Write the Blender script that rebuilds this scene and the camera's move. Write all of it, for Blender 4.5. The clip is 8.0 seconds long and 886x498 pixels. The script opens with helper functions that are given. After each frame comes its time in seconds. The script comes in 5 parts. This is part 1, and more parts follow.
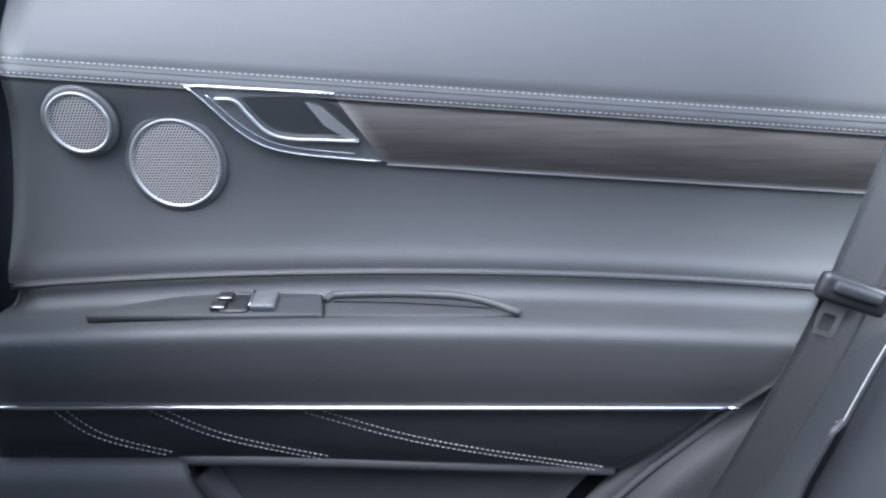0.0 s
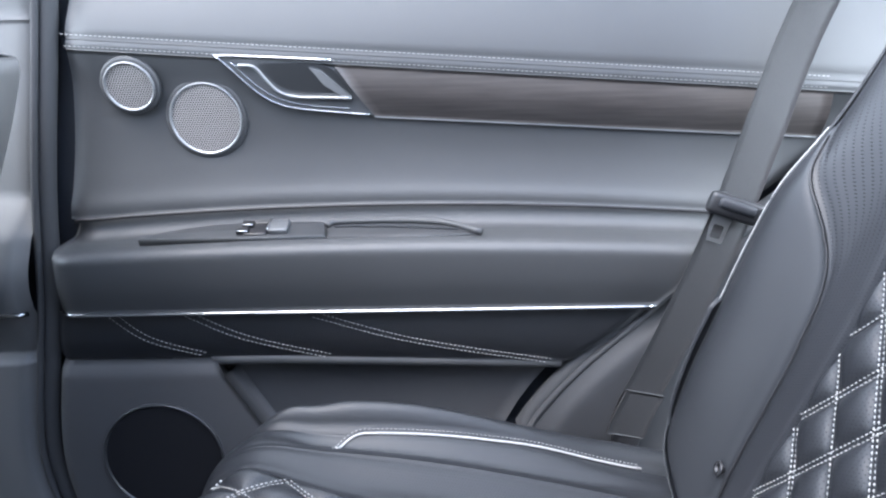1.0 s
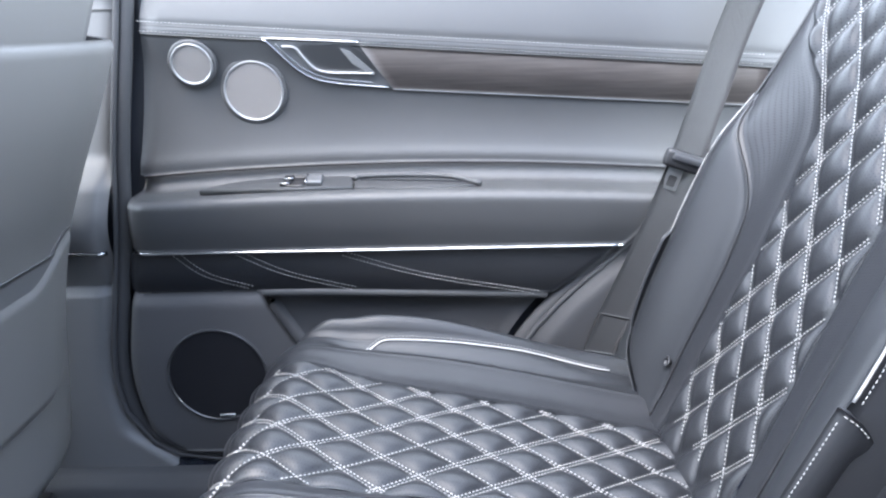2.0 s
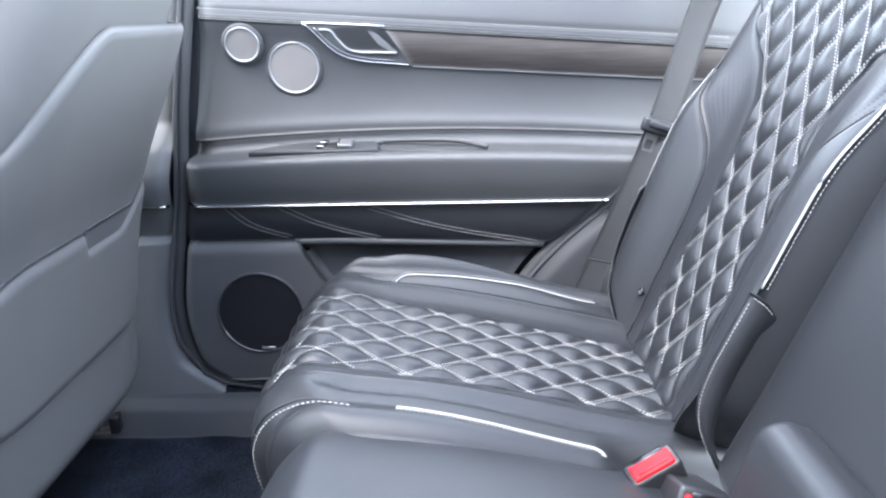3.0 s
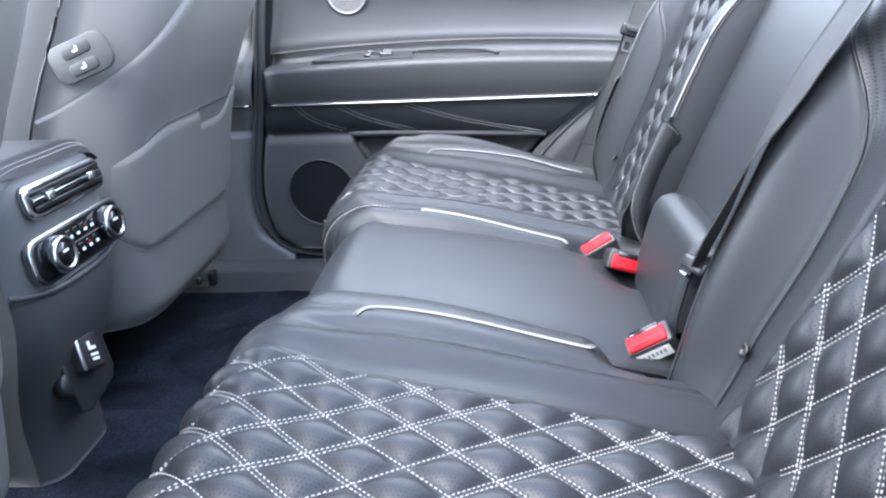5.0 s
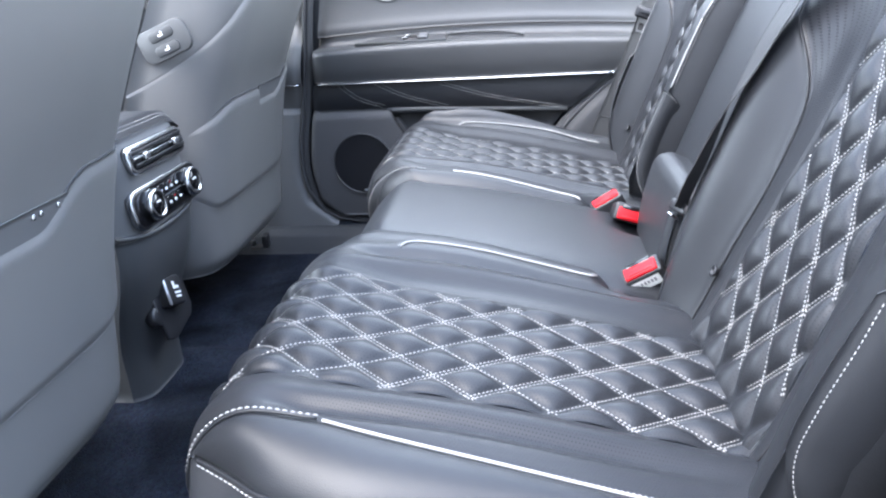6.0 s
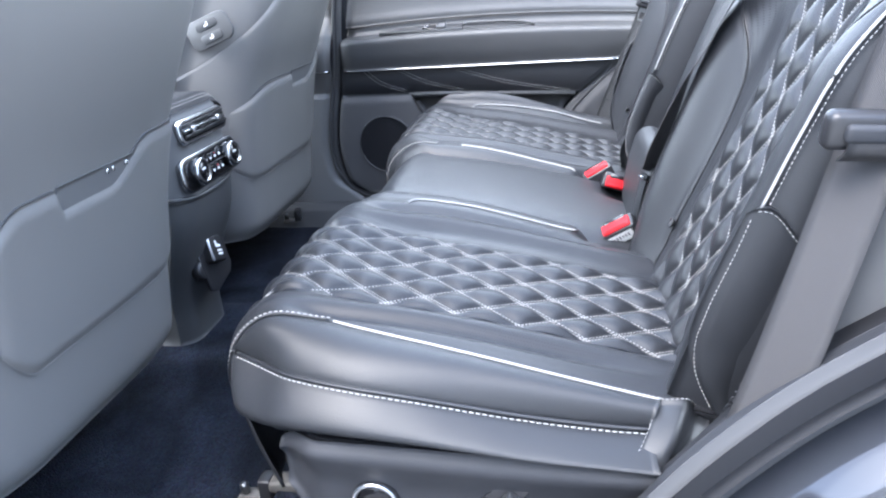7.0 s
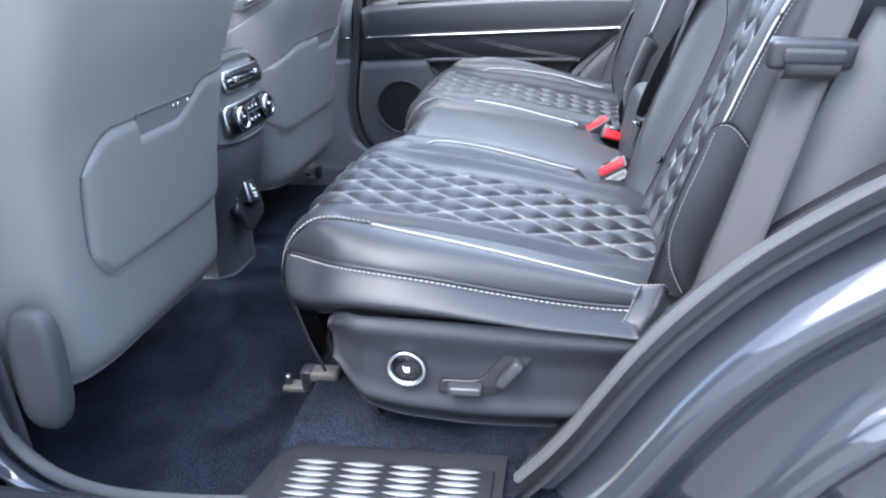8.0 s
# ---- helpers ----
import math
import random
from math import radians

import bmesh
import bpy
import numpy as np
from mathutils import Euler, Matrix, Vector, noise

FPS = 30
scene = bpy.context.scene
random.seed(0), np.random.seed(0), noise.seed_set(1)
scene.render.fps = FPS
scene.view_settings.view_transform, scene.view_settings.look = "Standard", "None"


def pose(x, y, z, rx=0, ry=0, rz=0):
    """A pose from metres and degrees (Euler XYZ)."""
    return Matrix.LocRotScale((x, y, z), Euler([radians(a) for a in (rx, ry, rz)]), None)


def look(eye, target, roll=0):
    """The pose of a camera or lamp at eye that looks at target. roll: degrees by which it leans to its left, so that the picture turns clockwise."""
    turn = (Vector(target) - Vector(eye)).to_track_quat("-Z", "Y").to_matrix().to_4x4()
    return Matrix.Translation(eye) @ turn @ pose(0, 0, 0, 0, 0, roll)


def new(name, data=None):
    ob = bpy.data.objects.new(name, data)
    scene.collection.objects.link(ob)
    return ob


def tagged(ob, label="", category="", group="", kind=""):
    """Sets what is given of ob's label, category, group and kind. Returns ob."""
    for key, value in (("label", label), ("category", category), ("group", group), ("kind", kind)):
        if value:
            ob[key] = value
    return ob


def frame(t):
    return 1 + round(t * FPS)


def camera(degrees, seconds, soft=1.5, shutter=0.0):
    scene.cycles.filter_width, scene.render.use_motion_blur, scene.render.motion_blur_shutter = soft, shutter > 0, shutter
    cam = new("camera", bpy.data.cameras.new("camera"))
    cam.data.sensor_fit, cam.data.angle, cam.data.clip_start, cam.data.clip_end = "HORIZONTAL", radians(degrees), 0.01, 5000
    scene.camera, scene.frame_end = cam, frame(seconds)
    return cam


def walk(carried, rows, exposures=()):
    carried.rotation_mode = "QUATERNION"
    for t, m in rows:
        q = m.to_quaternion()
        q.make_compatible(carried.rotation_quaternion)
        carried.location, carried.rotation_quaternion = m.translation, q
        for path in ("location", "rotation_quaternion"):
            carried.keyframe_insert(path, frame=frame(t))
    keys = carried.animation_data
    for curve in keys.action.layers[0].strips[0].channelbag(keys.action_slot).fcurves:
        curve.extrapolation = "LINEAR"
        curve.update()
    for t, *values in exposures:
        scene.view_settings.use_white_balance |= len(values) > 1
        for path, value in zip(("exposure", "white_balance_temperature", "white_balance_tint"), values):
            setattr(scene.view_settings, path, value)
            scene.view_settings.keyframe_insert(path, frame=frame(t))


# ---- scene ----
cam = camera(63.8, 8.0, 2.2)
PATH = [
    (0, (0.204, 0.089, 0.794), (0.173, 2.016, 0.259), -0.4),
    (0.6, (0.223, -0.032, 0.775), (0.195, 1.893, 0.234), -0.9),
    (1, (0.231, -0.107, 0.776), (0.207, 1.812, 0.214), -1.2),
    (1.5, (0.227, -0.202, 0.776), (0.212, 1.712, 0.194), -1.3),
    (3, (0.204, -0.512, 0.773), (0.177, 1.388, 0.147), -1.2),
    (3.5, (0.215, -0.586, 0.747), (0.163, 1.31, 0.11), -1.5),
    (4, (0.233, -0.683, 0.74), (0.149, 1.206, 0.09), -1.7),
    (4.5, (0.255, -0.779, 0.733), (0.131, 1.097, 0.053), -2.5),
    (5, (0.261, -0.898, 0.708), (0.103, 0.965, -0.001), -2.8),
    (6.5, (0.31, -1.158, 0.72), (0.008, 0.674, -0.023), -4.2),
    (7, (0.35, -1.243, 0.72), (0.007, 0.58, -0.029), -4.3),
    (7.5, (0.361, -1.332, 0.712), (0.009, 0.481, -0.055), -4.1),
    (8, (0.355, -1.421, 0.699), (0.003, 0.384, -0.09), -3.6),
]
walk(cam, [(t, look(eye, target, roll)) for t, eye, target, roll in PATH], [(0, 2.5, 5750, 9), (1.5, 2.92, 5920, 9), (3.0, 3.22, 5980, 9), (6.5, 3.24, 5920, 9), (8.0, 3.17, 5800, 9)])

# ---- light ----
world = bpy.data.worlds.new("world")
scene.world = world
world.use_nodes = True
_wn = world.node_tree.nodes
_sky = _wn.new("ShaderNodeTexSky")
_sky.sky_type = "NISHITA"
_sky.sun_disc = False
_sky.sun_elevation, _sky.sun_rotation = radians(61), radians(216)
_sky.air_density, _sky.dust_density = 1.0, 2.5
world.node_tree.links.new(_sky.outputs[0], _wn["Background"].inputs[0])
_wn["Background"].inputs[1].default_value = 0.15
sun = new("sun", bpy.data.lights.new("sun", "SUN"))
sun.data.energy, sun.data.angle, sun.data.color = 0.6, radians(50), (1.0, 0.96, 0.9)
sun.matrix_world = look((-1.6, -2.2, 5), (0, 0, 0))

# fill lamps added at far windows, assumed glass roof, windscreen, rear window and doorway
for nm, spot, to, sx, sy, watts in (
        ("far_window_fill", (0.15, 0.87, 1.09), (0.15, 0.0, 0.75), 2.3, 0.3, 4.5),
        ("roof_fill", (0.1, 0.0, 1.36), (0.1, 0.0, 0.0), 1.9, 1.15, 1.9),
        ("windscreen_fill", (-1.36, 0.0, 0.98), (0.0, 0.0, 0.6), 1.4, 0.5, 8.5),
        ("rear_window_fill", (1.66, 0.0, 1.02), (-0.4, 0.0, 0.55), 1.35, 0.46, 16.0),
        ("doorway_fill", (0.2, -0.98, 0.72), (0.1, 0.5, 0.5), 1.0, 0.95, 0.7)):
    a = new(nm, bpy.data.lights.new(nm, "AREA"))
    a.data.shape, a.data.size, a.data.size_y, a.data.energy, a.data.color = "RECTANGLE", sx, sy, watts, (0.93, 0.97, 1.0)
    a.matrix_world = look(spot, to)

CY = -0.015          # middle of the car
SEAT = 0.395         # middle of an outer seat, from the middle of the car


# ---- materials ----
def mat_new(name):
    m = bpy.data.materials.new(name)
    m.use_nodes = True
    return m, m.node_tree.nodes, m.node_tree.links, m.node_tree.nodes["Principled BSDF"]


def surface(name, color, rough=0.5, metal=0.0, grain=900.0, relief=0.12, blotch=6.0, vary=0.18, spec=0.5, kind="noise", rough_vary=0.08, dist=0.0006):
    """A base colour that varies at two scales, with a fine relief."""
    m, n, l, b = mat_new(name)
    co = n.new("ShaderNodeTexCoord")
    big = n.new("ShaderNodeTexNoise")
    big.inputs["Scale"].default_value, big.inputs["Detail"].default_value = blotch, 5
    l.new(co.outputs["Object"], big.inputs["Vector"])
    ramp = n.new("ShaderNodeMixRGB")
    ramp.inputs[1].default_value = tuple(c * (1 - vary) for c in color) + (1,)
    ramp.inputs[2].default_value = tuple(min(1, c * (1 + vary)) for c in color) + (1,)
    l.new(big.outputs["Fac"], ramp.inputs[0])
    l.new(ramp.outputs[0], b.inputs["Base Color"])
    if kind == "cells":
        fine = n.new("ShaderNodeTexVoronoi")
        fine.inputs["Scale"].default_value = grain
        out = fine.outputs["Distance"]
    else:
        fine = n.new("ShaderNodeTexNoise")
        fine.inputs["Scale"].default_value, fine.inputs["Detail"].default_value = grain, 2
        out = fine.outputs["Fac"]
    l.new(co.outputs["Object"], fine.inputs["Vector"])
    bump = n.new("ShaderNodeBump")
    bump.inputs["Strength"].default_value, bump.inputs["Distance"].default_value = relief, dist
    l.new(out, bump.inputs["Height"])
    l.new(bump.outputs[0], b.inputs["Normal"])
    rr = n.new("ShaderNodeMapRange")
    rr.inputs["To Min"].default_value, rr.inputs["To Max"].default_value = rough - rough_vary, rough + rough_vary
    l.new(big.outputs["Fac"], rr.inputs["Value"])
    l.new(rr.outputs[0], b.inputs["Roughness"])
    b.inputs["Metallic"].default_value = metal
    b.inputs["Specular IOR Level"].default_value = spec
    return m


def dotted(name, color, pitch, hole, rough=0.5, metal=0.0, deep=(0.004, 0.004, 0.005), rows=0.5, gloss=(0.03, 0.5)):
    """A sheet with rows of small round holes, laid out in metres on its UV map."""
    m, n, l, b = mat_new(name)
    uv = n.new("ShaderNodeUVMap")
    sep = n.new("ShaderNodeSeparateXYZ")
    l.new(uv.outputs[0], sep.inputs[0])

    def math_node(op, a, v=None, w=None):
        k = n.new("ShaderNodeMath")
        k.operation = op
        for i, s in enumerate((a, v, w)):
            if s is None:
                continue
            if isinstance(s, (int, float)):
                k.inputs[i].default_value = s
            else:
                l.new(s, k.inputs[i])
        return k.outputs[0]

    v = math_node("DIVIDE", sep.outputs[1], pitch * 0.866)
    row = math_node("FLOOR", v)
    shift = math_node("MULTIPLY", math_node("MODULO", row, 2.0), rows)
    u = math_node("ADD", math_node("DIVIDE", sep.outputs[0], pitch), shift)
    fu = math_node("SUBTRACT", math_node("FRACT", u), 0.5)
    fv = math_node("MULTIPLY", math_node("SUBTRACT", math_node("FRACT", v), 0.5), 0.866)
    d = math_node("SQRT", math_node("ADD", math_node("MULTIPLY", fu, fu), math_node("MULTIPLY", fv, fv)))
    edge = n.new("ShaderNodeMapRange")
    edge.inputs["From Min"].default_value, edge.inputs["From Max"].default_value = hole * 0.8, hole * 1.2
    l.new(d, edge.inputs["Value"])
    co = n.new("ShaderNodeTexCoord")
    big = n.new("ShaderNodeTexNoise")
    big.inputs["Scale"].default_value = 8
    l.new(co.outputs["Object"], big.inputs["Vector"])
    tone = n.new("ShaderNodeMixRGB")
    tone.inputs[1].default_value = tuple(c * 0.85 for c in color) + (1,)
    tone.inputs[2].default_value = tuple(c * 1.15 for c in color) + (1,)
    l.new(big.outputs["Fac"], tone.inputs[0])
    mix = n.new("ShaderNodeMixRGB")
    mix.inputs[1].default_value = deep + (1,)
    l.new(edge.outputs[0], mix.inputs[0])
    l.new(tone.outputs[0], mix.inputs[2])
    l.new(mix.outputs[0], b.inputs["Base Color"])
    bump = n.new("ShaderNodeBump")
    bump.inputs["Strength"].default_value, bump.inputs["Distance"].default_value = 0.5, 0.0006
    l.new(edge.outputs[0], bump.inputs["Height"])
    l.new(bump.outputs[0], b.inputs["Normal"])
    sheen = n.new("ShaderNodeMapRange")
    sheen.inputs["To Min"].default_value, sheen.inputs["To Max"].default_value = gloss
    l.new(edge.outputs[0], sheen.inputs["Value"])
    l.new(sheen.outputs[0], b.inputs["Specular IOR Level"])
    b.inputs["Roughness"].default_value, b.inputs["Metallic"].default_value = rough, metal
    return m


LEATHER = surface("black_leather", (0.016, 0.0172, 0.02), 0.44, grain=1100, relief=0.25, kind="cells", vary=0.12, spec=0.4)
LEATHER_TRIM = surface("soft_black_trim", (0.05, 0.0515, 0.054), 0.5, grain=1300, relief=0.2, kind="cells", vary=0.1)
SHELL = surface("dark_grey_seat_shell", (0.135, 0.133, 0.131), 0.5, grain=1400, relief=0.15, kind="cells", vary=0.08)
PERFORATED = dotted("perforated_black_leather", (0.017, 0.018, 0.021), 0.0034, 0.16, 0.45, gloss=(0.18, 0.34))
QUILT = dotted("quilted_perforated_leather", (0.014, 0.015, 0.0178), 0.0036, 0.13, 0.44, gloss=(0.15, 0.4))
PLASTIC = surface("black_grained_plastic", (0.026, 0.0275, 0.032), 0.58, grain=1500, relief=0.25, kind="cells", vary=0.1, spec=0.3)
PLASTIC_DARK = surface("dark_plastic", (0.016, 0.016, 0.018), 0.4, grain=900, relief=0.05)
GLOSS_BLACK = surface("gloss_black_panel", (0.006, 0.006, 0.007), 0.12, grain=300, relief=0.01, rough_vary=0.04)
GREY_TRIM = surface("grey_pillar_trim", (0.085, 0.087, 0.09), 0.6, grain=1300, relief=0.15, kind="cells", vary=0.08)
CHROME = surface("satin_chrome", (0.5, 0.51, 0.53), 0.24, 1.0, grain=400, relief=0.02, vary=0.04, rough_vary=0.05)
DARK_CHROME = surface("dark_satin_metal", (0.16, 0.165, 0.17), 0.3, 0.9, grain=500, relief=0.02, vary=0.1)
SILVER = surface("silver_paint", (0.5, 0.51, 0.53), 0.3, 0.8, grain=1200, relief=0.03, vary=0.05)
THREAD = surface("white_thread", (0.28, 0.278, 0.274), 0.7, grain=2500, relief=0.3, vary=0.08)
PIPING = surface("white_piping", (0.3, 0.297, 0.293), 0.4, grain=900, relief=0.05, vary=0.06)
RED = surface("red_plastic", (0.4, 0.005, 0.01), 0.5, grain=700, relief=0.03, vary=0.1, spec=0.25)
LABEL = surface("white_label", (0.75, 0.75, 0.73), 0.6, grain=700, relief=0.02, vary=0.04)
INK = surface("grey_ink", (0.2, 0.2, 0.21), 0.6, vary=0.1)
MARK = surface("white_print", (0.8, 0.8, 0.8), 0.5, vary=0.05)
SEAL = surface("grey_rubber_seal", (0.06, 0.0615, 0.065), 0.8, grain=900, relief=0.08, vary=0.06, spec=0.2)
DARK_SEAL = surface("dark_rubber_seal", (0.045, 0.046, 0.049), 0.75, grain=900, relief=0.08, vary=0.08, spec=0.25)
RUBBER = surface("black_rubber", (0.02, 0.02, 0.022), 0.55, grain=700, relief=0.1, vary=0.15)
PAINT = surface("dark_grey_car_paint", (0.028, 0.031, 0.038), 0.05, 0.0, grain=2500, relief=0.01, vary=0.08, rough_vary=0.02, spec=0.6)
LEVER = surface("dark_lever_paint", (0.04, 0.0415, 0.045), 0.32, 0.2, grain=1200, relief=0.03, vary=0.08)
ARM_PLATE = surface("grained_armrest_plate", (0.04, 0.0415, 0.044), 0.55, grain=1500, relief=0.2, kind="cells", vary=0.1, spec=0.4)
SILL = surface("matt_sill_plastic", (0.016, 0.0165, 0.019), 0.68, grain=1500, relief=0.3, kind="cells", vary=0.12, spec=0.2)
QUARTER = surface("grained_quarter_trim", (0.03, 0.031, 0.034), 0.6, grain=1300, relief=0.2, kind="cells", vary=0.1, spec=0.35)
HANDLE_GREY = surface("dark_satin_surround", (0.13, 0.134, 0.14), 0.42, 0.4, grain=900, relief=0.02, vary=0.06)
SATIN = surface("satin_grey_metal", (0.3, 0.305, 0.31), 0.42, 0.7, grain=900, relief=0.02, vary=0.06)
RAIL = surface("beige_grey_rail", (0.085, 0.08, 0.074), 0.6, 0.2, grain=600, relief=0.1, vary=0.12)
DOOR_GREY = surface("dark_grey_trim", (0.105, 0.106, 0.108), 0.55, grain=1300, relief=0.15, kind="cells", vary=0.08)
LOW_TRIM = surface("dark_lower_trim", (0.055, 0.0555, 0.059), 0.6, grain=1400, relief=0.2, kind="cells", vary=0.1, spec=0.35)
HEADLINER = surface("grey_headliner", (0.55, 0.55, 0.54), 0.9, grain=700, relief=0.3)
# unseen ground, made pale so that it bounces light into the car
GROUND = surface("pale_bounce_ground", (0.3, 0.29, 0.275), 0.9, grain=150, relief=0.6, blotch=0.8, vary=0.25, dist=0.004)


def wood_material():
    m, n, l, b = mat_new("open_pore_wood")
    co = n.new("ShaderNodeTexCoord")
    mp = n.new("ShaderNodeMapping")
    mp.inputs["Scale"].default_value = (3, 30, 60)
    l.new(co.outputs["Object"], mp.inputs[0])
    no = n.new("ShaderNodeTexNoise")
    no.inputs["Scale"].default_value, no.inputs["Detail"].default_value = 4, 8
    l.new(mp.outputs[0], no.inputs["Vector"])
    cr = n.new("ShaderNodeValToRGB")
    cr.color_ramp.elements[0].position, cr.color_ramp.elements[0].color = 0.3, (0.05, 0.044, 0.042, 1)
    cr.color_ramp.elements[1].position, cr.color_ramp.elements[1].color = 0.7, (0.082, 0.072, 0.068, 1)
    l.new(no.outputs["Fac"], cr.inputs[0])
    l.new(cr.outputs[0], b.inputs["Base Color"])
    bu = n.new("ShaderNodeBump")
    bu.inputs["Strength"].default_value, bu.inputs["Distance"].default_value = 0.3, 0.0006
    l.new(no.outputs["Fac"], bu.inputs["Height"])
    l.new(bu.outputs[0], b.inputs["Normal"])
    b.inputs["Roughness"].default_value = 0.45
    return m


def webbing_material():
    m, n, l, b = mat_new("woven_belt_webbing")
    uv = n.new("ShaderNodeUVMap")
    wa = n.new("ShaderNodeTexWave")
    wa.wave_type, wa.bands_direction = "BANDS", "DIAGONAL"
    wa.inputs["Scale"].default_value, wa.inputs["Distortion"].default_value = 330, 1.0
    l.new(uv.outputs[0], wa.inputs["Vector"])
    mx = n.new("ShaderNodeMixRGB")
    mx.inputs[1].default_value, mx.inputs[2].default_value = (0.014, 0.0137, 0.015, 1), (0.029, 0.0282, 0.03, 1)
    l.new(wa.outputs["Fac"], mx.inputs[0])
    l.new(mx.outputs[0], b.inputs["Base Color"])
    bu = n.new("ShaderNodeBump")
    bu.inputs["Strength"].default_value, bu.inputs["Distance"].default_value = 0.5, 0.0008
    l.new(wa.outputs["Fac"], bu.inputs["Height"])
    l.new(bu.outputs[0], b.inputs["Normal"])
    b.inputs["Roughness"].default_value = 0.6
    return m


def carpet_material():
    """Loop pile: speckled loops, brushed patches."""
    m, n, l, b = mat_new("dark_carpet")
    co = n.new("ShaderNodeTexCoord")
    big, loops = n.new("ShaderNodeTexNoise"), n.new("ShaderNodeTexVoronoi")
    big.inputs["Scale"].default_value, big.inputs["Detail"].default_value, big.inputs["Distortion"].default_value = 5.5, 4, 0.8
    loops.inputs["Scale"].default_value = 330
    for k in (big, loops):
        l.new(co.outputs["Object"], k.inputs["Vector"])
    a, c = n.new("ShaderNodeValToRGB"), n.new("ShaderNodeMixRGB")
    a.color_ramp.elements[0].position, a.color_ramp.elements[0].color = 0.35, (0.007, 0.009, 0.014, 1)
    a.color_ramp.elements[1].position, a.color_ramp.elements[1].color = 0.68, (0.03, 0.036, 0.054, 1)
    l.new(big.outputs["Fac"], a.inputs[0])
    c.blend_type = "MULTIPLY"
    c.inputs[0].default_value = 0.75
    l.new(a.outputs[0], c.inputs[1])
    l.new(loops.outputs["Color"], c.inputs[2])
    hue = n.new("ShaderNodeMixRGB")
    hue.inputs[0].default_value = 0.7
    grey = n.new("ShaderNodeRGBToBW")
    l.new(loops.outputs["Color"], grey.inputs[0])
    l.new(loops.outputs["Color"], hue.inputs[1])
    l.new(grey.outputs[0], hue.inputs[2])
    l.new(hue.outputs[0], c.inputs[2])
    l.new(c.outputs[0], b.inputs["Base Color"])
    bu = n.new("ShaderNodeBump")
    bu.inputs["Strength"].default_value, bu.inputs["Distance"].default_value = 0.9, 0.003
    bu.invert = True
    l.new(loops.outputs["Distance"], bu.inputs["Height"])
    l.new(bu.outputs[0], b.inputs["Normal"])
    b.inputs["Roughness"].default_value, b.inputs["Specular IOR Level"].default_value = 0.95, 0.1
    return m


CARPET = carpet_material()
WOOD = wood_material()
WEBBING = webbing_material()
MESH_GRILLE = dotted("perforated_metal_grille", (0.3, 0.285, 0.275), 0.0032, 0.33, 0.55, 0.3, (0.01, 0.01, 0.01), gloss=(0.02, 0.4))
DARK_GRILLE = dotted("dark_speaker_cloth", (0.014, 0.0145, 0.017), 0.003, 0.3, 0.8, gloss=(0.02, 0.15))


# ---- mesh tools ----
def thing(name, label, category, place=(0, 0, 0), group="", kind=""):
    ob = new(name)
    ob.location = place
    ob.empty_display_size = 0.05
    return tagged(ob, label, category, group, kind)


def finish(me, mat, smooth=True):
    me.materials.append(mat)
    if smooth:
        me.shade_smooth()
    return me


def part(name, me, mat, parent=None, label="", smooth=True, kind="", category=""):
    if isinstance(me, bmesh.types.BMesh):
        bm = me
        me = bpy.data.meshes.new(name)
        bm.to_mesh(me)
        bm.free()
    finish(me, mat, smooth)
    ob = new(name, me)
    if parent is not None:
        ob.parent = parent
    return tagged(ob, label, category, "", kind)


def sheet(f, us, vs, thick=0.0, uvscale=None, flip=False):
    """A curved sheet through f(u, v) on the steps us, vs, with a back `thick` behind it along its normals, and a UV map in metres."""
    nu, nv = len(us), len(vs)
    P = np.array([[tuple(f(u, v)) for v in vs] for u in us], dtype=float)
    faces, uvs = [], []
    for i in range(nu - 1):
        for j in range(nv - 1):
            q = (i * nv + j, (i + 1) * nv + j, (i + 1) * nv + j + 1, i * nv + j + 1)
            faces.append(q[::-1] if flip else q)
    verts = P.reshape(-1, 3)
    if thick:
        du, dv = np.gradient(P, axis=0), np.gradient(P, axis=1)
        N = np.cross(du, dv)
        N /= np.maximum(np.linalg.norm(N, axis=2, keepdims=True), 1e-9)
        if flip:
            N = -N
        back = (P - N * thick).reshape(-1, 3)
        k = nu * nv
        front = list(faces)
        verts = np.vstack([verts, back])
        faces += [tuple(k + a for a in q[::-1]) for q in front]
        ring = [(i, 0) for i in range(nu)] + [(nu - 1, j) for j in range(1, nv)] + [(i, nv - 1) for i in range(nu - 2, -1, -1)] + [(0, j) for j in range(nv - 2, 0, -1)]
        ids = [i * nv + j for i, j in ring]
        for a, b2 in zip(ids, ids[1:] + ids[:1]):
            faces.append((a, k + a, k + b2, b2) if flip else (b2, k + b2, k + a, a))
    me = bpy.data.meshes.new("sheet")
    me.from_pydata(verts.tolist(), [], faces)
    lay = me.uv_layers.new(name="UVMap")
    UV = np.array([[(u, v) for v in vs] for u in us], dtype=float).reshape(-1, 2)
    if uvscale:
        UV = UV * np.array(uvscale)
    if thick:
        UV = np.vstack([UV, UV])
    idx = np.empty(len(me.loops), dtype=np.int32)
    me.loops.foreach_get("vertex_index", idx)
    lay.data.foreach_set("uv", UV[idx].ravel())
    me.update()
    return me


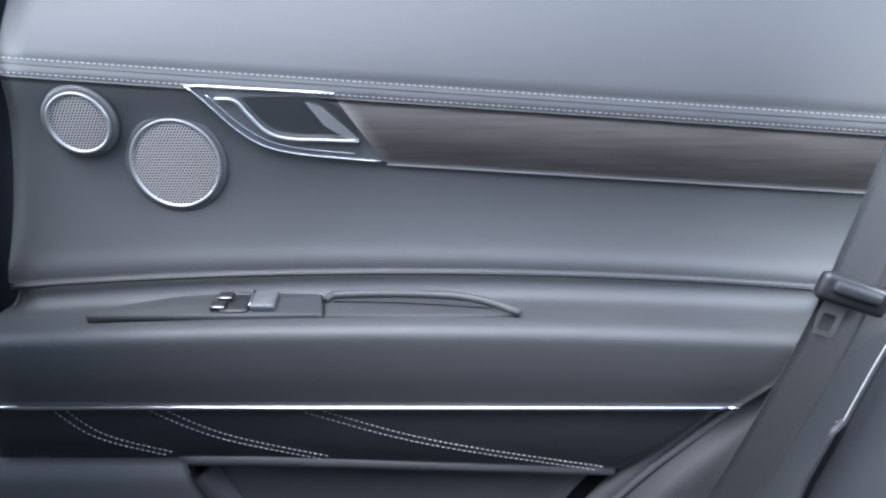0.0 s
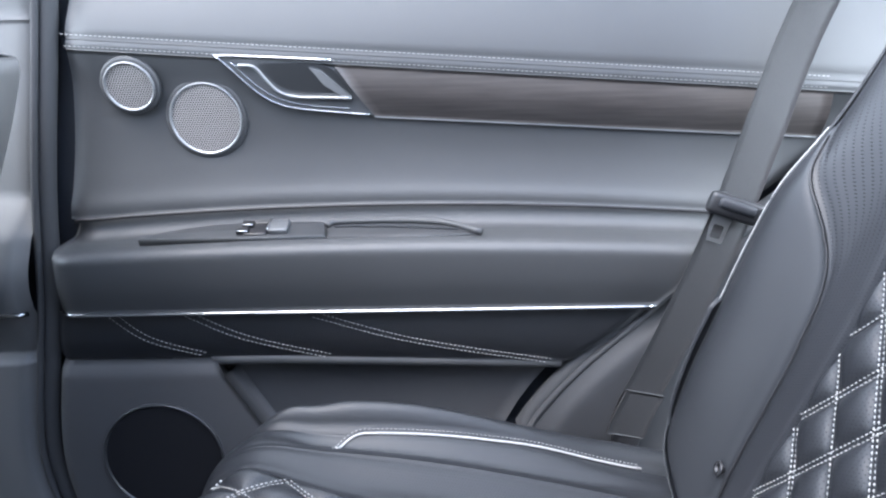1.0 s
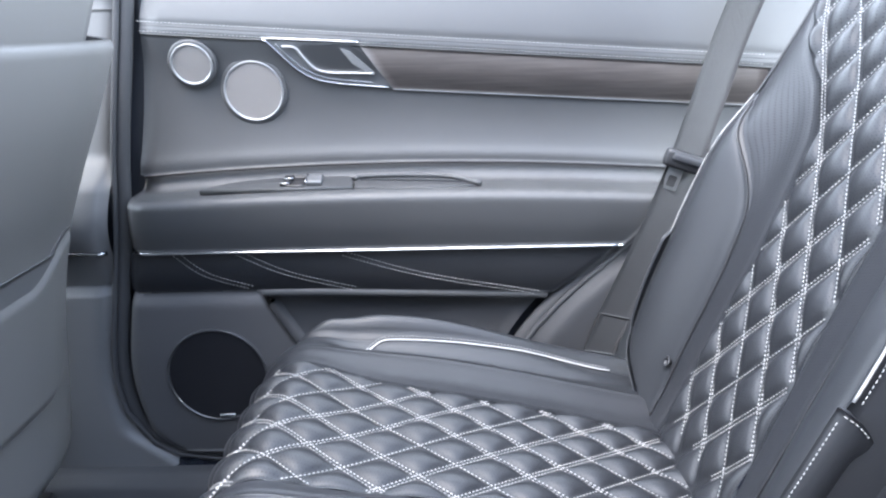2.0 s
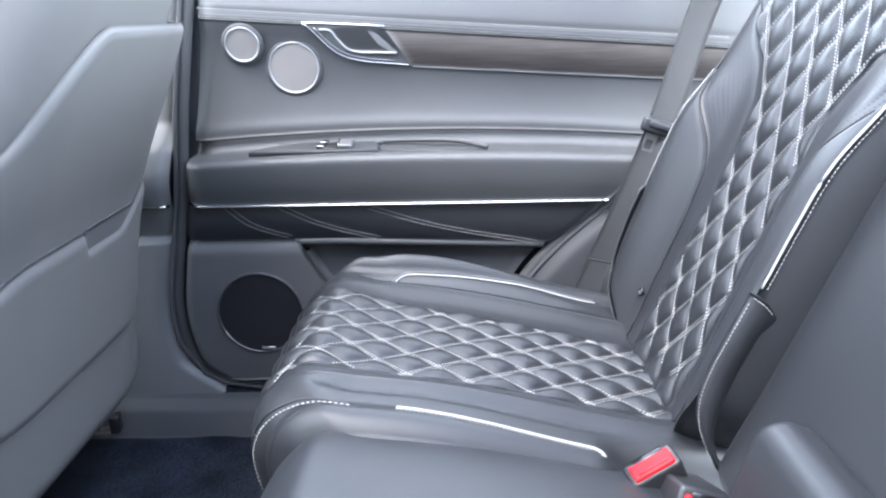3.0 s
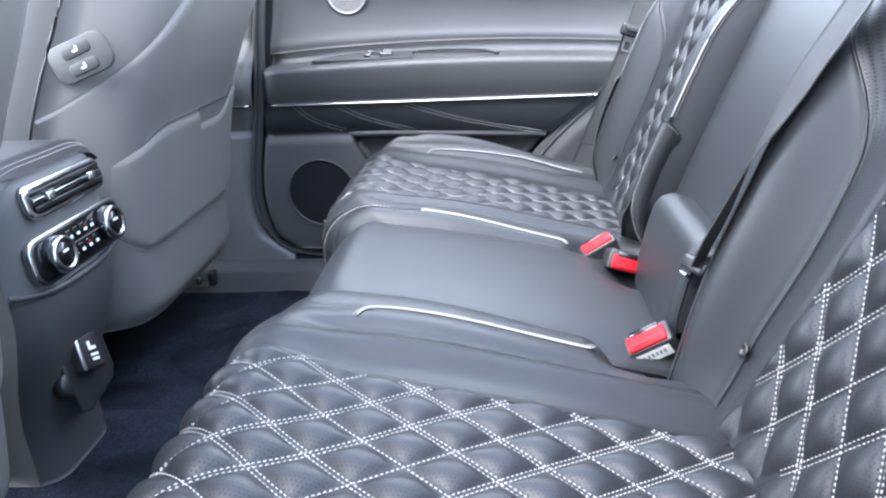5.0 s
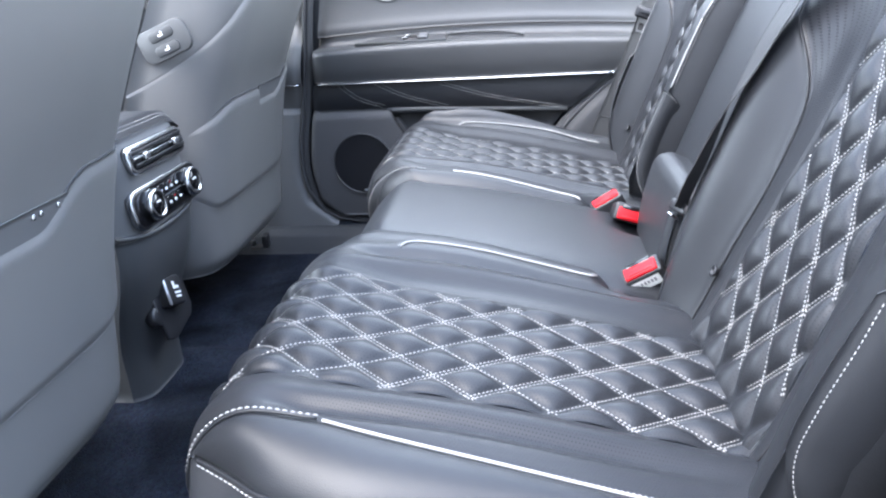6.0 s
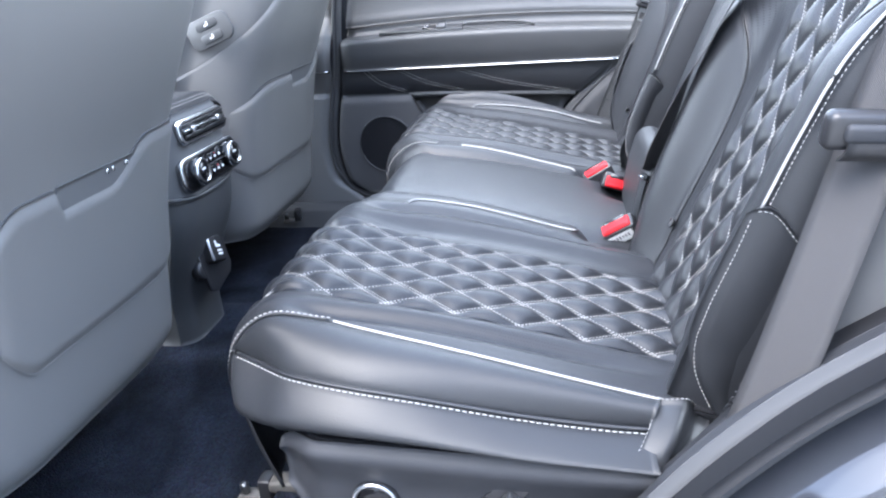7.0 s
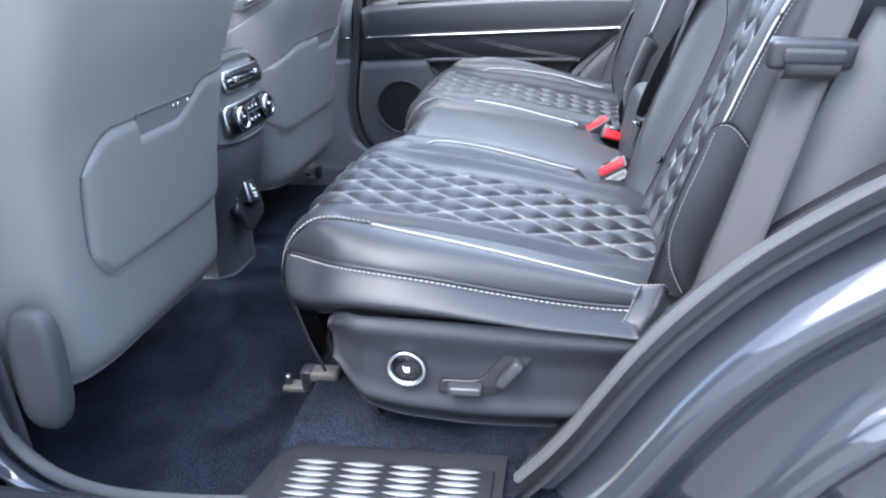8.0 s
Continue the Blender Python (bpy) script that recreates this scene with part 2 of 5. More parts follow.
def spline(points, n=8):
    """A smooth line through points of any dimension."""
    p = np.array(points, dtype=float)
    p = np.vstack([2 * p[0] - p[1], p, 2 * p[-1] - p[-2]])
    out = []
    for i in range(1, len(p) - 2):
        for t in np.linspace(0, 1, n, endpoint=False):
            a, b, c, d = p[i - 1:i + 3]
            out.append(0.5 * (2 * b + (c - a) * t + (2 * a - 5 * b + 4 * c - d) * t ** 2 + (3 * b - a - 3 * c + d) * t ** 3))
    out.append(p[-2])
    return np.array(out)


def curve_of(pairs):
    """A smooth function through (x, y) pairs."""
    xs, ys = np.array([a for a, _ in pairs]), np.array([b for _, b in pairs])
    slopes = np.gradient(ys, xs)

    def f(x):
        if x <= xs[0]:
            return ys[0]
        if x >= xs[-1]:
            return ys[-1]
        i = int(np.searchsorted(xs, x) - 1)
        h = xs[i + 1] - xs[i]
        t = (x - xs[i]) / h
        return ((2 * t**3 - 3 * t**2 + 1) * ys[i] + (t**3 - 2 * t**2 + t) * h * slopes[i] + (3 * t**2 - 2 * t**3) * ys[i + 1] + (t**3 - t**2) * h * slopes[i + 1])
    return f


def step(a, b, x):
    t = min(1.0, max(0.0, (x - a) / (b - a)))
    return t * t * (3 - 2 * t)


def tube(path, r, sides=8, flat=1.0, up=None, closed=False):
    """A round cord along a path."""
    P = [Vector(p) for p in path]
    verts, faces = [], []
    n = len(P)
    ref = Vector(up) if up else None
    for i in range(n):
        t = (P[(i + 1) % n] - P[i - 1]) if closed else (P[min(i + 1, n - 1)] - P[max(i - 1, 0)])
        t.normalize()
        base = ref or (Vector((0, 0, 1)) if abs(t.z) < 0.9 else Vector((1, 0, 0)))
        a = t.cross(base).normalized()
        b = a.cross(t)
        for k in range(sides):
            w = 2 * math.pi * k / sides
            verts.append(P[i] + a * math.cos(w) * r + b * math.sin(w) * r * flat)
    for i in range(n if closed else n - 1):
        for k in range(sides):
            k2, i2 = (k + 1) % sides, (i + 1) % n
            faces.append((i * sides + k, i * sides + k2, i2 * sides + k2, i2 * sides + k))
    if not closed:
        faces += [tuple(range(sides))[::-1], tuple((n - 1) * sides + k for k in range(sides))]
    me = bpy.data.meshes.new("tube")
    me.from_pydata(verts, [], faces)
    return me


def stitches(rows, length=0.003, gap=0.0017, width=0.0006, height=0.0009):
    """Rows of single stitches. Each row: points and normals along a seam."""
    verts, faces = [], []
    for pts, nrm in rows:
        P, N = np.array(pts, float), np.array(nrm, float)
        if len(P) < 2:
            continue
        seg = np.linalg.norm(np.diff(P, axis=0), axis=1)
        s = np.concatenate([[0], np.cumsum(seg)])
        at = 0.0
        while at + length < s[-1]:
            a = np.array([np.interp(at, s, P[:, k]) for k in range(3)])
            b = np.array([np.interp(at + length, s, P[:, k]) for k in range(3)])
            nn = np.array([np.interp(at, s, N[:, k]) for k in range(3)])
            d = b - a
            side = np.cross(nn, d)
            side *= width / 2 / max(np.linalg.norm(side), 1e-9)
            up = nn * height / max(np.linalg.norm(nn), 1e-9)
            k = len(verts)
            mid = (a + b) / 2 + up * 1.1
            verts += [a - side, a + side, b + side, b - side, mid - side * 0.9 - d * 0.2, mid + side * 0.9 - d * 0.2, mid + side * 0.9 + d * 0.2, mid - side * 0.9 + d * 0.2]
            faces += [(k + 4, k + 5, k + 6, k + 7), (k, k + 1, k + 5, k + 4), (k + 1, k + 2, k + 6, k + 5), (k + 2, k + 3, k + 7, k + 6), (k + 3, k, k + 4, k + 7)]
            at += length + gap
    me = bpy.data.meshes.new("stitches")
    me.from_pydata([tuple(v) for v in verts], [], faces)
    return me


def seam(f, line, lift=0.0006, off=0.0):
    """Points and normals along a line of (u, v) on the surface f, set `off` to its side."""
    P, N = [], []
    e = 0.002
    for k, (u, v) in enumerate(line):
        p = np.array(f(u, v))
        nn = np.cross(np.array(f(u + e, v)) - np.array(f(u - e, v)), np.array(f(u, v + e)) - np.array(f(u, v - e)))
        nn /= max(np.linalg.norm(nn), 1e-9)
        N.append(nn)
        P.append(p)
    P, N = np.array(P), np.array(N)
    T = np.gradient(P, axis=0)
    S = np.cross(N, T)
    S /= np.maximum(np.linalg.norm(S, axis=1, keepdims=True), 1e-9)
    return P + N * lift + S * off, N


def box(w, d, h, r=0.004, seg=2, at=(0, 0, 0)):
    bm = bmesh.new()
    bmesh.ops.create_cube(bm, size=1)
    bmesh.ops.scale(bm, vec=(w, d, h), verts=bm.verts)
    if r:
        bmesh.ops.bevel(bm, geom=list(bm.edges), offset=r, segments=seg, affect="EDGES", profile=0.5)
    bmesh.ops.translate(bm, vec=at, verts=bm.verts)
    return bm


def turned(profile, n=40, axis="z"):
    """A turned shape from (radius, height) pairs."""
    verts, faces = [], []
    for r, h in profile:
        for k in range(n):
            a = 2 * math.pi * k / n
            verts.append((r * math.cos(a), r * math.sin(a), h))
    for i in range(len(profile) - 1):
        for k in range(n):
            k2 = (k + 1) % n
            faces.append((i * n + k, i * n + k2, (i + 1) * n + k2, (i + 1) * n + k))
    faces += [tuple(range(n))[::-1], tuple((len(profile) - 1) * n + k for k in range(n))]
    me = bpy.data.meshes.new("turned")
    me.from_pydata(verts, [], faces)
    lay = me.uv_layers.new(name="UVMap")
    for lp in me.loops:
        co = me.vertices[lp.vertex_index].co
        lay.data[lp.index].uv = (co.x, co.y)
    return me


def prism(outline, depth, r=0.0, seg=2):
    """A plate with the given outline in x, y, its face at z = 0 and its back at -depth, with rounded edges."""
    bm = bmesh.new()
    vs = [bm.verts.new((x, y, 0)) for x, y in outline]
    face = bm.faces.new(vs)
    if face.normal.z < 0 or sum(outline[i][0] * outline[(i + 1) % len(outline)][1] - outline[(i + 1) % len(outline)][0] * outline[i][1] for i in range(len(outline))) < 0:
        face.normal_flip()
    ext = bmesh.ops.extrude_face_region(bm, geom=[face])
    low = [g for g in ext["geom"] if isinstance(g, bmesh.types.BMVert)]
    bmesh.ops.translate(bm, vec=(0, 0, -depth), verts=low)
    bmesh.ops.recalc_face_normals(bm, faces=bm.faces)
    if r:
        top = [e for e in bm.edges if all(abs(v.co.z) < 1e-6 for v in e.verts)]
        bmesh.ops.bevel(bm, geom=top, offset=r, segments=seg, affect="EDGES", profile=0.5)
    return bm


def rounded(w, h, r, n=5):
    pts = []
    for cx, cy, a0 in ((w / 2 - r, h / 2 - r, 0), (-w / 2 + r, h / 2 - r, 90), (-w / 2 + r, -h / 2 + r, 180), (w / 2 - r, -h / 2 + r, 270)):
        for k in range(n + 1):
            a = radians(a0 + 90 * k / n)
            pts.append((cx + r * math.cos(a), cy + r * math.sin(a)))
    return pts


def on_wall(x, y, z, tilt=0, spin=0):
    """A pose whose local z looks at -y (out of the far side wall), local x along x, local y up."""
    return pose(x, y, z, 90 + tilt, 0, 0) @ pose(0, 0, 0, 0, 0, spin)


# ---- the rear seats ----
_cp = spline([(0.0, 0.15), (-0.018, 0.2), (-0.032, 0.26), (-0.034, 0.312), (-0.014, 0.355), (0.03, 0.381), (0.1, 0.374), (0.2, 0.361), (0.3, 0.341), (0.43, 0.31), (0.54, 0.285)], 10)
_cs = np.concatenate([[0], np.cumsum(np.linalg.norm(np.diff(_cp, axis=0), axis=1))])
S_END = float(_cs[-1])


def cushion_profile(s):
    return float(np.interp(s, _cs, _cp[:, 0])), float(np.interp(s, _cs, _cp[:, 1]))


_top = int(np.argmax(_cp[:, 1]))


def s_at_x(x):
    """The length along the profile at which the seat's top lies at x."""
    return float(np.interp(x, _cp[_top - 6:, 0], _cs[_top - 6:]))


def s_front(z):
    """The length along the profile at which the seat's front lies at z."""
    return float(np.interp(z, _cp[:_top, 1], _cs[:_top]))


def ramp(a, b, x0, x1):
    return lambda x: a + (b - a) * min(1.0, max(0.0, (x - x0) / (x1 - x0)))


pipe_far, pipe_near, pipe_in = ramp(0.187, 0.215, 0.12, 0.44), curve_of([(0.1, 0.193), (0.18, 0.208), (0.3, 0.219), (0.44, 0.223)]), ramp(-0.214, -0.218, 0.11, 0.36)
edge_out = ramp(0.216, 0.264, 0.02, 0.42)
EDGE_IN = {1: ramp(-0.254, -0.25, 0, 0.4), -1: ramp(-0.288, -0.272, 0.05, 0.36)}
field_near, field_far = ramp(0.126, 0.119, 0.03, 0.2), ramp(0.115, 0.088, 0.03, 0.2)   # the quilted fields lie a little off the seats' middle
QP, QW = 0.077, 0.0548       # length and width of a diamond on the cushion
BP, BW = 0.0805, 0.0575     # and on the backrest
S0, R0 = s_at_x(0.223), 0.0535


def puff(a, b, gap):
    """The swell of a quilted diamond; gap: the distance between its seams, which lie in a flat valley."""
    def g(t):
        d = abs(t - round(t)) * gap
        return 1 - (1 - min(1.0, max(0.0, d - 0.003) / (gap / 2 - 0.003))) ** 2
    return (g(a) * g(b)) ** 0.6


def make_seat(side, name, label):
    """An outer rear seat. side: 1 for the far seat, -1 for the near one. v runs outwards from the seat's middle."""
    flip = side < 0
    pipe_out = pipe_far if side > 0 else pipe_near
    edge_in = EDGE_IN[side]
    field, other = (field_far, field_near) if side > 0 else (field_near, field_far)
    nfield = lambda x: -other(x)
    vc = -side * 0.113
    root = thing(name, label, "car seat", (0, CY + side * SEAT, 0), "rear seats")

    def cushion(s, v, lift=0.0):
        x, z = cushion_profile(s)
        x2, z2 = cushion_profile(min(s + 0.004, S_END))
        x1, z1 = cushion_profile(max(s - 0.004, 0))
        tx, tz = x2 - x1, z2 - z1
        k = math.hypot(tx, tz)
        nx, nz = -tz / k, tx / k
        a = abs(v)
        top = step(-0.03, 0.06, x) if s > 0.18 else 0.0
        po, eo, pi = pipe_out(x), edge_out(x), pipe_in(x)
        drop = 0.0
        if v > po:
            e = (v - po) / (eo - po)
            drop = (0.034 * (1 - step(0.0, 0.5, x)) + 0.004) * e ** 1.3 * top - (0.036 if side > 0 else 0.013) * math.sin(math.pi * min(e, 1)) ** 0.8 * top * (1 - 0.6 * step(0.15, 0.45, x))
            if side < 0:
                drop += 0.017 * e ** 1.3 * step(-0.03, 0.13, x) * (s > 0.18)
        elif v < pi:
            e = (pi - v) / max(0.02, pi - edge_in(x))
            drop = 0.017 * e ** 2.2 - 0.004 * math.sin(math.pi * min(1, e))
        drop += 0.011 * step(0.14, 0.36, x) * step(0.12, 0.2, -v) * top
        drop += 0.042 * step(0.355, 0.42, x) * step(0.18, 0.22, -v)
        dish = (0.012 * step(0.15, 0.11, a) * step(0.0, 0.15, x) + 0.011 * math.exp(-((a - 0.172) / 0.011) ** 2) * step(0.02, 0.09, x) * step(0.5, 0.34, x)) * (s > 0.18)
        bulge = 0.004 * math.sin(math.pi * min(1, max(0, (a - 0.13) / 0.07)))
        crest = (0.009 if side > 0 else 0.004) * math.exp(-((a - 0.203) / 0.016) ** 2) * step(0.06, 0.13, x) * (s > 0.18) * (1 - step(0.3, 0.44, x)) * (v * side > 0)
        lift += bulge - dish + crest
        corner = (0.05 if side > 0 or v > 0 else 0.026) * min(1.2, max(0.0, (a - 0.148) / 0.085)) ** 2 * (1 - step(-0.02, 0.12, x))
        return (x + corner + nx * lift, side * v, z - drop + nz * lift - 0.25 * corner * top)

    def quilted(s, v):
        a, b = (s - S0) / QP + (v - vc) / QW, (s - S0) / QP - (v - vc) / QW
        x = cushion_profile(s)[0]
        hw = min(field(x) - v, v - nfield(x))
        fade = step(0, 0.02, hw + 0.008) * step(0.115, 0.16, s) * step(0, 0.02, S_END - 0.02 - s)
        return cushion(s, v, 0.0085 * puff(a, b, 0.0446) * fade - 0.001)

    def panel(pname, f, mat, lo, hi, s0, s1, nu, nv, parent, plabel="", roll=0.0018):
        """A panel between two lines lo(x), hi(x), turned in at its seams."""
        def g(s, e):
            x = cushion_profile(s)[0]
            v = lo(x) + (hi(x) - lo(x)) * e
            w = min(e, 1 - e) * (hi(x) - lo(x))
            r = roll * (1 - min(1, w / 0.006)) ** 2
            p = f(s, v)
            return (p[0], p[1], p[2] - r)
        me = sheet(g, list(np.linspace(s0, s1, nu)), list(np.linspace(0, 1, nv)), 0.004, (1, abs(hi(0.25) - lo(0.25))), flip)
        return part(pname, me, mat, parent, plabel)

    # the near seat's rounded side bolster, from its piping over to the edge seam
    tip = cushion(s_front(0.337), pipe_out(0.0))
    rim = spline([(tip[0], side * tip[1], tip[2]), (0.033, 0.222, 0.341), (0.075, 0.254, 0.347), (0.14, 0.272, 0.346), (0.2, 0.272, 0.337), (0.26, 0.266, 0.323), (0.32, 0.26, 0.31), (0.383, 0.255, 0.3), (0.428, 0.252, 0.296)], 10)

    def near_bolster(a, e):
        ua = s_front(0.338) + (s_at_x(0.44) - s_front(0.338)) * a
        p = np.array(cushion(ua, pipe_out(cushion_profile(ua)[0])))
        k = a * (len(rim) - 1)
        j = int(min(k, len(rim) - 2))
        r = rim[j] + (rim[j + 1] - rim[j]) * (k - j)
        r = np.array((r[0], side * r[1], r[2]))
        full = step(0.0, 0.16, a)
        q = p + (r - p) * e
        swell = 0.017 * full * math.sin(math.pi * e ** 0.85) ** 0.8
        tuck = 0.0025 * (max(0.0, 1 - e / 0.1) ** 2 + max(0.0, 1 - (1 - e) / 0.1) ** 2)
        return (q[0] - 0.004 * math.sin(math.pi * e) * (1 - full), q[1] + side * swell * 0.55, q[2] + swell * 0.8 - tuck)

    q = panel("quilted_cushion", quilted, QUILT, nfield, field, 0.06, S_END, 200, 84, root, "diamond-quilted black leather with white double stitching")
    seam_in, seam_out = (lambda x: -0.152), (lambda x: 0.152)
    panel("inner_band", cushion, PERFORATED, seam_in, nfield, 0.0, S_END, 110, 8, root, "finely perforated black leather band")
    panel("inner_bolster_face", cushion, LEATHER, pipe_in, seam_in, 0.0, S_END, 110, 10, root)
    if side > 0:
        panel("outer_band", cushion, PERFORATED, field, seam_out, 0.0, S_END, 110, 8, root, "finely perforated black leather band")
        panel("outer_bolster_face", cushion, LEATHER, seam_out, pipe_out, 0.0, S_END, 110, 10, root)
    else:
        panel("outer_band", cushion, PERFORATED, field, pipe_out, 0.0, S_END, 110, 16, root, "finely perforated black leather band")
    panel("lower_front", cushion, LEATHER, nfield, field, 0.0, 0.062, 14, 12, root)
    panel("inner_bolster", cushion, LEATHER, edge_in, pipe_in, 0.0, S_END, 110, 10, root)
    if side > 0:
        panel("outer_bolster", cushion, LEATHER, pipe_out, edge_out, 0.1, S_END - 0.01, 110, 12, root)
    else:
        part("outer_bolster", sheet(near_bolster, list(np.linspace(0, 1, 90)), list(np.linspace(0, 1, 24)), 0.004, (0.45, 0.06), True), LEATHER, root, "smooth rounded black leather bolster")

    def inner_wall(s, e):
        x = cushion_profile(s)[0]
        p = cushion(s, edge_in(x))
        return (p[0] + 0.02 * e * (x < 0.0), p[1] + side * 0.012 * e, p[2] - 0.07 * e)
    part("cushion_inner_side", sheet(inner_wall, list(np.linspace(0.0, S_END, 80)), list(np.linspace(0, 1, 5)), 0.004, None, not flip), LEATHER, root)

    # diamond seams of the cushion
    rows = []
    for fam in (1, -1):
        for k in range(-8, 16):
            line = []
            for v in np.linspace(-0.13, 0.13, 104):
                s = S0 + (k - fam * (v - vc) / QW) * QP
                if 0.135 < s < S_END - 0.065 and nfield(cushion_profile(s)[0]) + 0.001 < v < field(cushion_profile(s)[0]) - 0.001:
                    line.append((s, v))
            if len(line) > 5:
                for off in (0.0,) if k % 3 == 1 else (-0.0022, 0.0022):
                    p, n = seam(quilted, line, 0.0006 * side, off)
                    rows.append((p, n * side))
    part("diamond_stitching", stitches(rows), THREAD, q, "white double stitching", kind="stuff")

    # pipings and edge seams of the cushion
    def cord(pname, pts, r=0.0014):
        return part(pname, tube(pts, r, 8), PIPING, root, "white piping")
    xs = np.linspace(0.105, 0.44, 40)
    line_o = [(s_at_x(x), pipe_out(x)) for x in xs]
    arc = [(0.108 + 0.03 * t ** 1.8, 0.024 * (1 - t) ** 1.7) for t in np.linspace(0, 0.92, 9)]
    line_i = [(s_at_x(x), pipe_in(x)) for x in np.linspace(0.14, 0.345, 30)] + [(s_at_x(0.356), -0.2185), (s_at_x(0.362), -0.223), (s_at_x(0.366), -0.229)]
    if side > 0:
        line_o = [(s_at_x(x), pipe_out(x) - d) for x, d in arc] + [q2 for q2 in line_o if q2[0] > s_at_x(0.142)]
    else:
        line_i = [(s_at_x(x), pipe_in(x) + d) for x, d in arc] + line_i
    for nm, ln, o in (("outer_piping", line_o, 0.0045), ("inner_piping", line_i, -0.0045 * side)):
        p, n = seam(cushion, ln, 0.0012 * side)
        cord(nm, p)
        p, n = seam(cushion, ln, 0.0006 * side, o * side)
        part("piping_stitching", stitches([(p, n * side)]), THREAD, root, kind="stuff")
    rows = []
    # seam that wraps over the front corners
    for sg in (1, -1):
        lim = pipe_out if sg > 0 else pipe_in
        ln = [(s_at_x(0.085), lim(0.1)), (s_at_x(0.05), lim(0.1) - sg * 0.004), (s_at_x(0.01), lim(0.1) - sg * 0.012), (s_front(0.35), lim(0.1) - sg * 0.022), (s_front(0.31), lim(0.1) - sg * 0.034), (s_front(0.27), lim(0.1) - sg * 0.046), (s_front(0.22), lim(0.1) - sg * 0.056)]
        if side < 0 and sg > 0:
            ln = [(s_at_x(x), pipe_out(x) - 0.005) for x in (0.1, 0.06, 0.03, 0.0)] + [(s_front(z), pipe_out(0) - d) for z, d in ((0.34, 0.006), (0.31, 0.009), (0.275, 0.02), (0.25, 0.03))]
        ln = [tuple(a) for a in spline(ln, 8)]
        if sg == -side:
            p, n = seam(cushion, [(a, b + (0.008 * sg if side > 0 else 0.0)) for a, b in ln], 0.0012 * side)
            rows.append((p, n * side))
            p, n = seam(cushion, [(a, b + (0.0 if side > 0 else 0.0045)) for a, b in ln], 0.0008 * side)
            part("front_corner_seam", tube(p - n * 0.0008, 0.0016, 6), LEATHER, root)
    part("corner_stitching", stitches(rows, 0.0045, 0.002, 0.0012, 0.001), THREAD, root, kind="stuff")

    # the outer side of the cushion, between the edge seam and the plastic panel
    if side > 0:
        up = [tuple(cushion(s_at_x(x), edge_out(x) - 0.001)) for x in (0.44, 0.38, 0.32, 0.26, 0.2, 0.14, 0.09, 0.05, 0.03)]
        up += [tuple(cushion(s_front(z), v)) for z, v in ((0.335, 0.195), (0.31, 0.172), (0.275, 0.142), (0.235, 0.118))]
    else:
        up = [(x, side * v, z) for x, v, z in ((0.428, 0.252, 0.296), (0.383, 0.255, 0.3), (0.32, 0.26, 0.31), (0.26, 0.266, 0.323), (0.2, 0.272, 0.337), (0.14, 0.272, 0.346), (0.075, 0.254, 0.347), (0.033, 0.222, 0.341))] + [tip]
        up += [tuple(cushion(s_front(z), v)) for z, v in ((0.322, 0.191), (0.3, 0.187), (0.272, 0.178), (0.235, 0.16))]
    down = [(0.435, 0.306, 0.272), (0.385, 0.306, 0.277), (0.32, 0.307, 0.28), (0.26, 0.307, 0.285), (0.2, 0.306, 0.288), (0.135, 0.303, 0.289), (0.08, 0.291, 0.284), (0.045, 0.27, 0.27), (0.03, 0.25, 0.26), (0.02, 0.225, 0.245), (0.012, 0.2, 0.23), (0.006, 0.17, 0.212), (0.002, 0.14, 0.198)]
    T, LOW = spline(up, 6), spline([(x, side * v, z) for x, v, z in down], 6)
    first = 8 * 6

    def flank(i, e):
        i = int(round(i))
        a, b = T[i], LOW[i]
        g = math.sin(math.pi / 2 * min(1.0, e * 1.2))
        x = a[0] + (b[0] - a[0]) * e
        y = a[1] + (b[1] - a[1]) * g - side * 0.028 * step(0.5, 1.0, e)
        front = min(1.0, max(0.0, (i - first + 10) / 20))
        return (x - 0.009 * math.sin(math.pi * e) * front, y + side * 0.005 * math.sin(math.pi * e), a[2] + (b[2] - a[2]) * e - 0.0025 * max(0.0, 1 - e / 0.08) ** 2)
    part("cushion_side", sheet(flank, list(range(len(T))), list(np.linspace(0, 1, 16)), 0.004, None, not flip), LEATHER, root)
    p, n = [], []
    for x in range(first - 1, -1, -1):
        a, b = Vector(flank(x, 0.0)), Vector(flank(x, 0.08))
        p.append(tuple(a.lerp(b, 0.7) + Vector((0, side * 0.001, 0.0012))))
        n.append((0, side * 0.6, 0.8))
    for _ in range(3):
        q = np.array(p)
        q[1:-1] = (q[:-2] + 2 * q[1:-1] + q[2:]) / 4
        p = [tuple(a) for a in q]
    part("edge_stitching", stitches([(p, n)], 0.0045, 0.002, 0.0012, 0.001), THREAD, root, kind="stuff")
    part("edge_welt", tube([(a[0], a[1] - side * 0.0035, a[2] + 0.0028) for a in p], 0.0022, 8), LEATHER, root)

    # leather end cap behind the cushion's side
    def cap(u, e):
        x = 0.438 - 0.026 * min(1.0, 1.7 * e) + 0.056 * u
        y = 0.226 + 0.06 * math.sin(math.pi / 2 * min(1, 1.3 * e)) + 0.006 * math.sin(math.pi * u) - 0.012 * u - 0.014 * step(0.45, 0.75, u)
        return (x, side * y, 0.312 + 0.005 * math.sin(math.pi * min(1, u * 0.9)) - 0.052 * e ** 1.3 - 0.006 * u - 0.02 * step(0.45, 0.75, u))
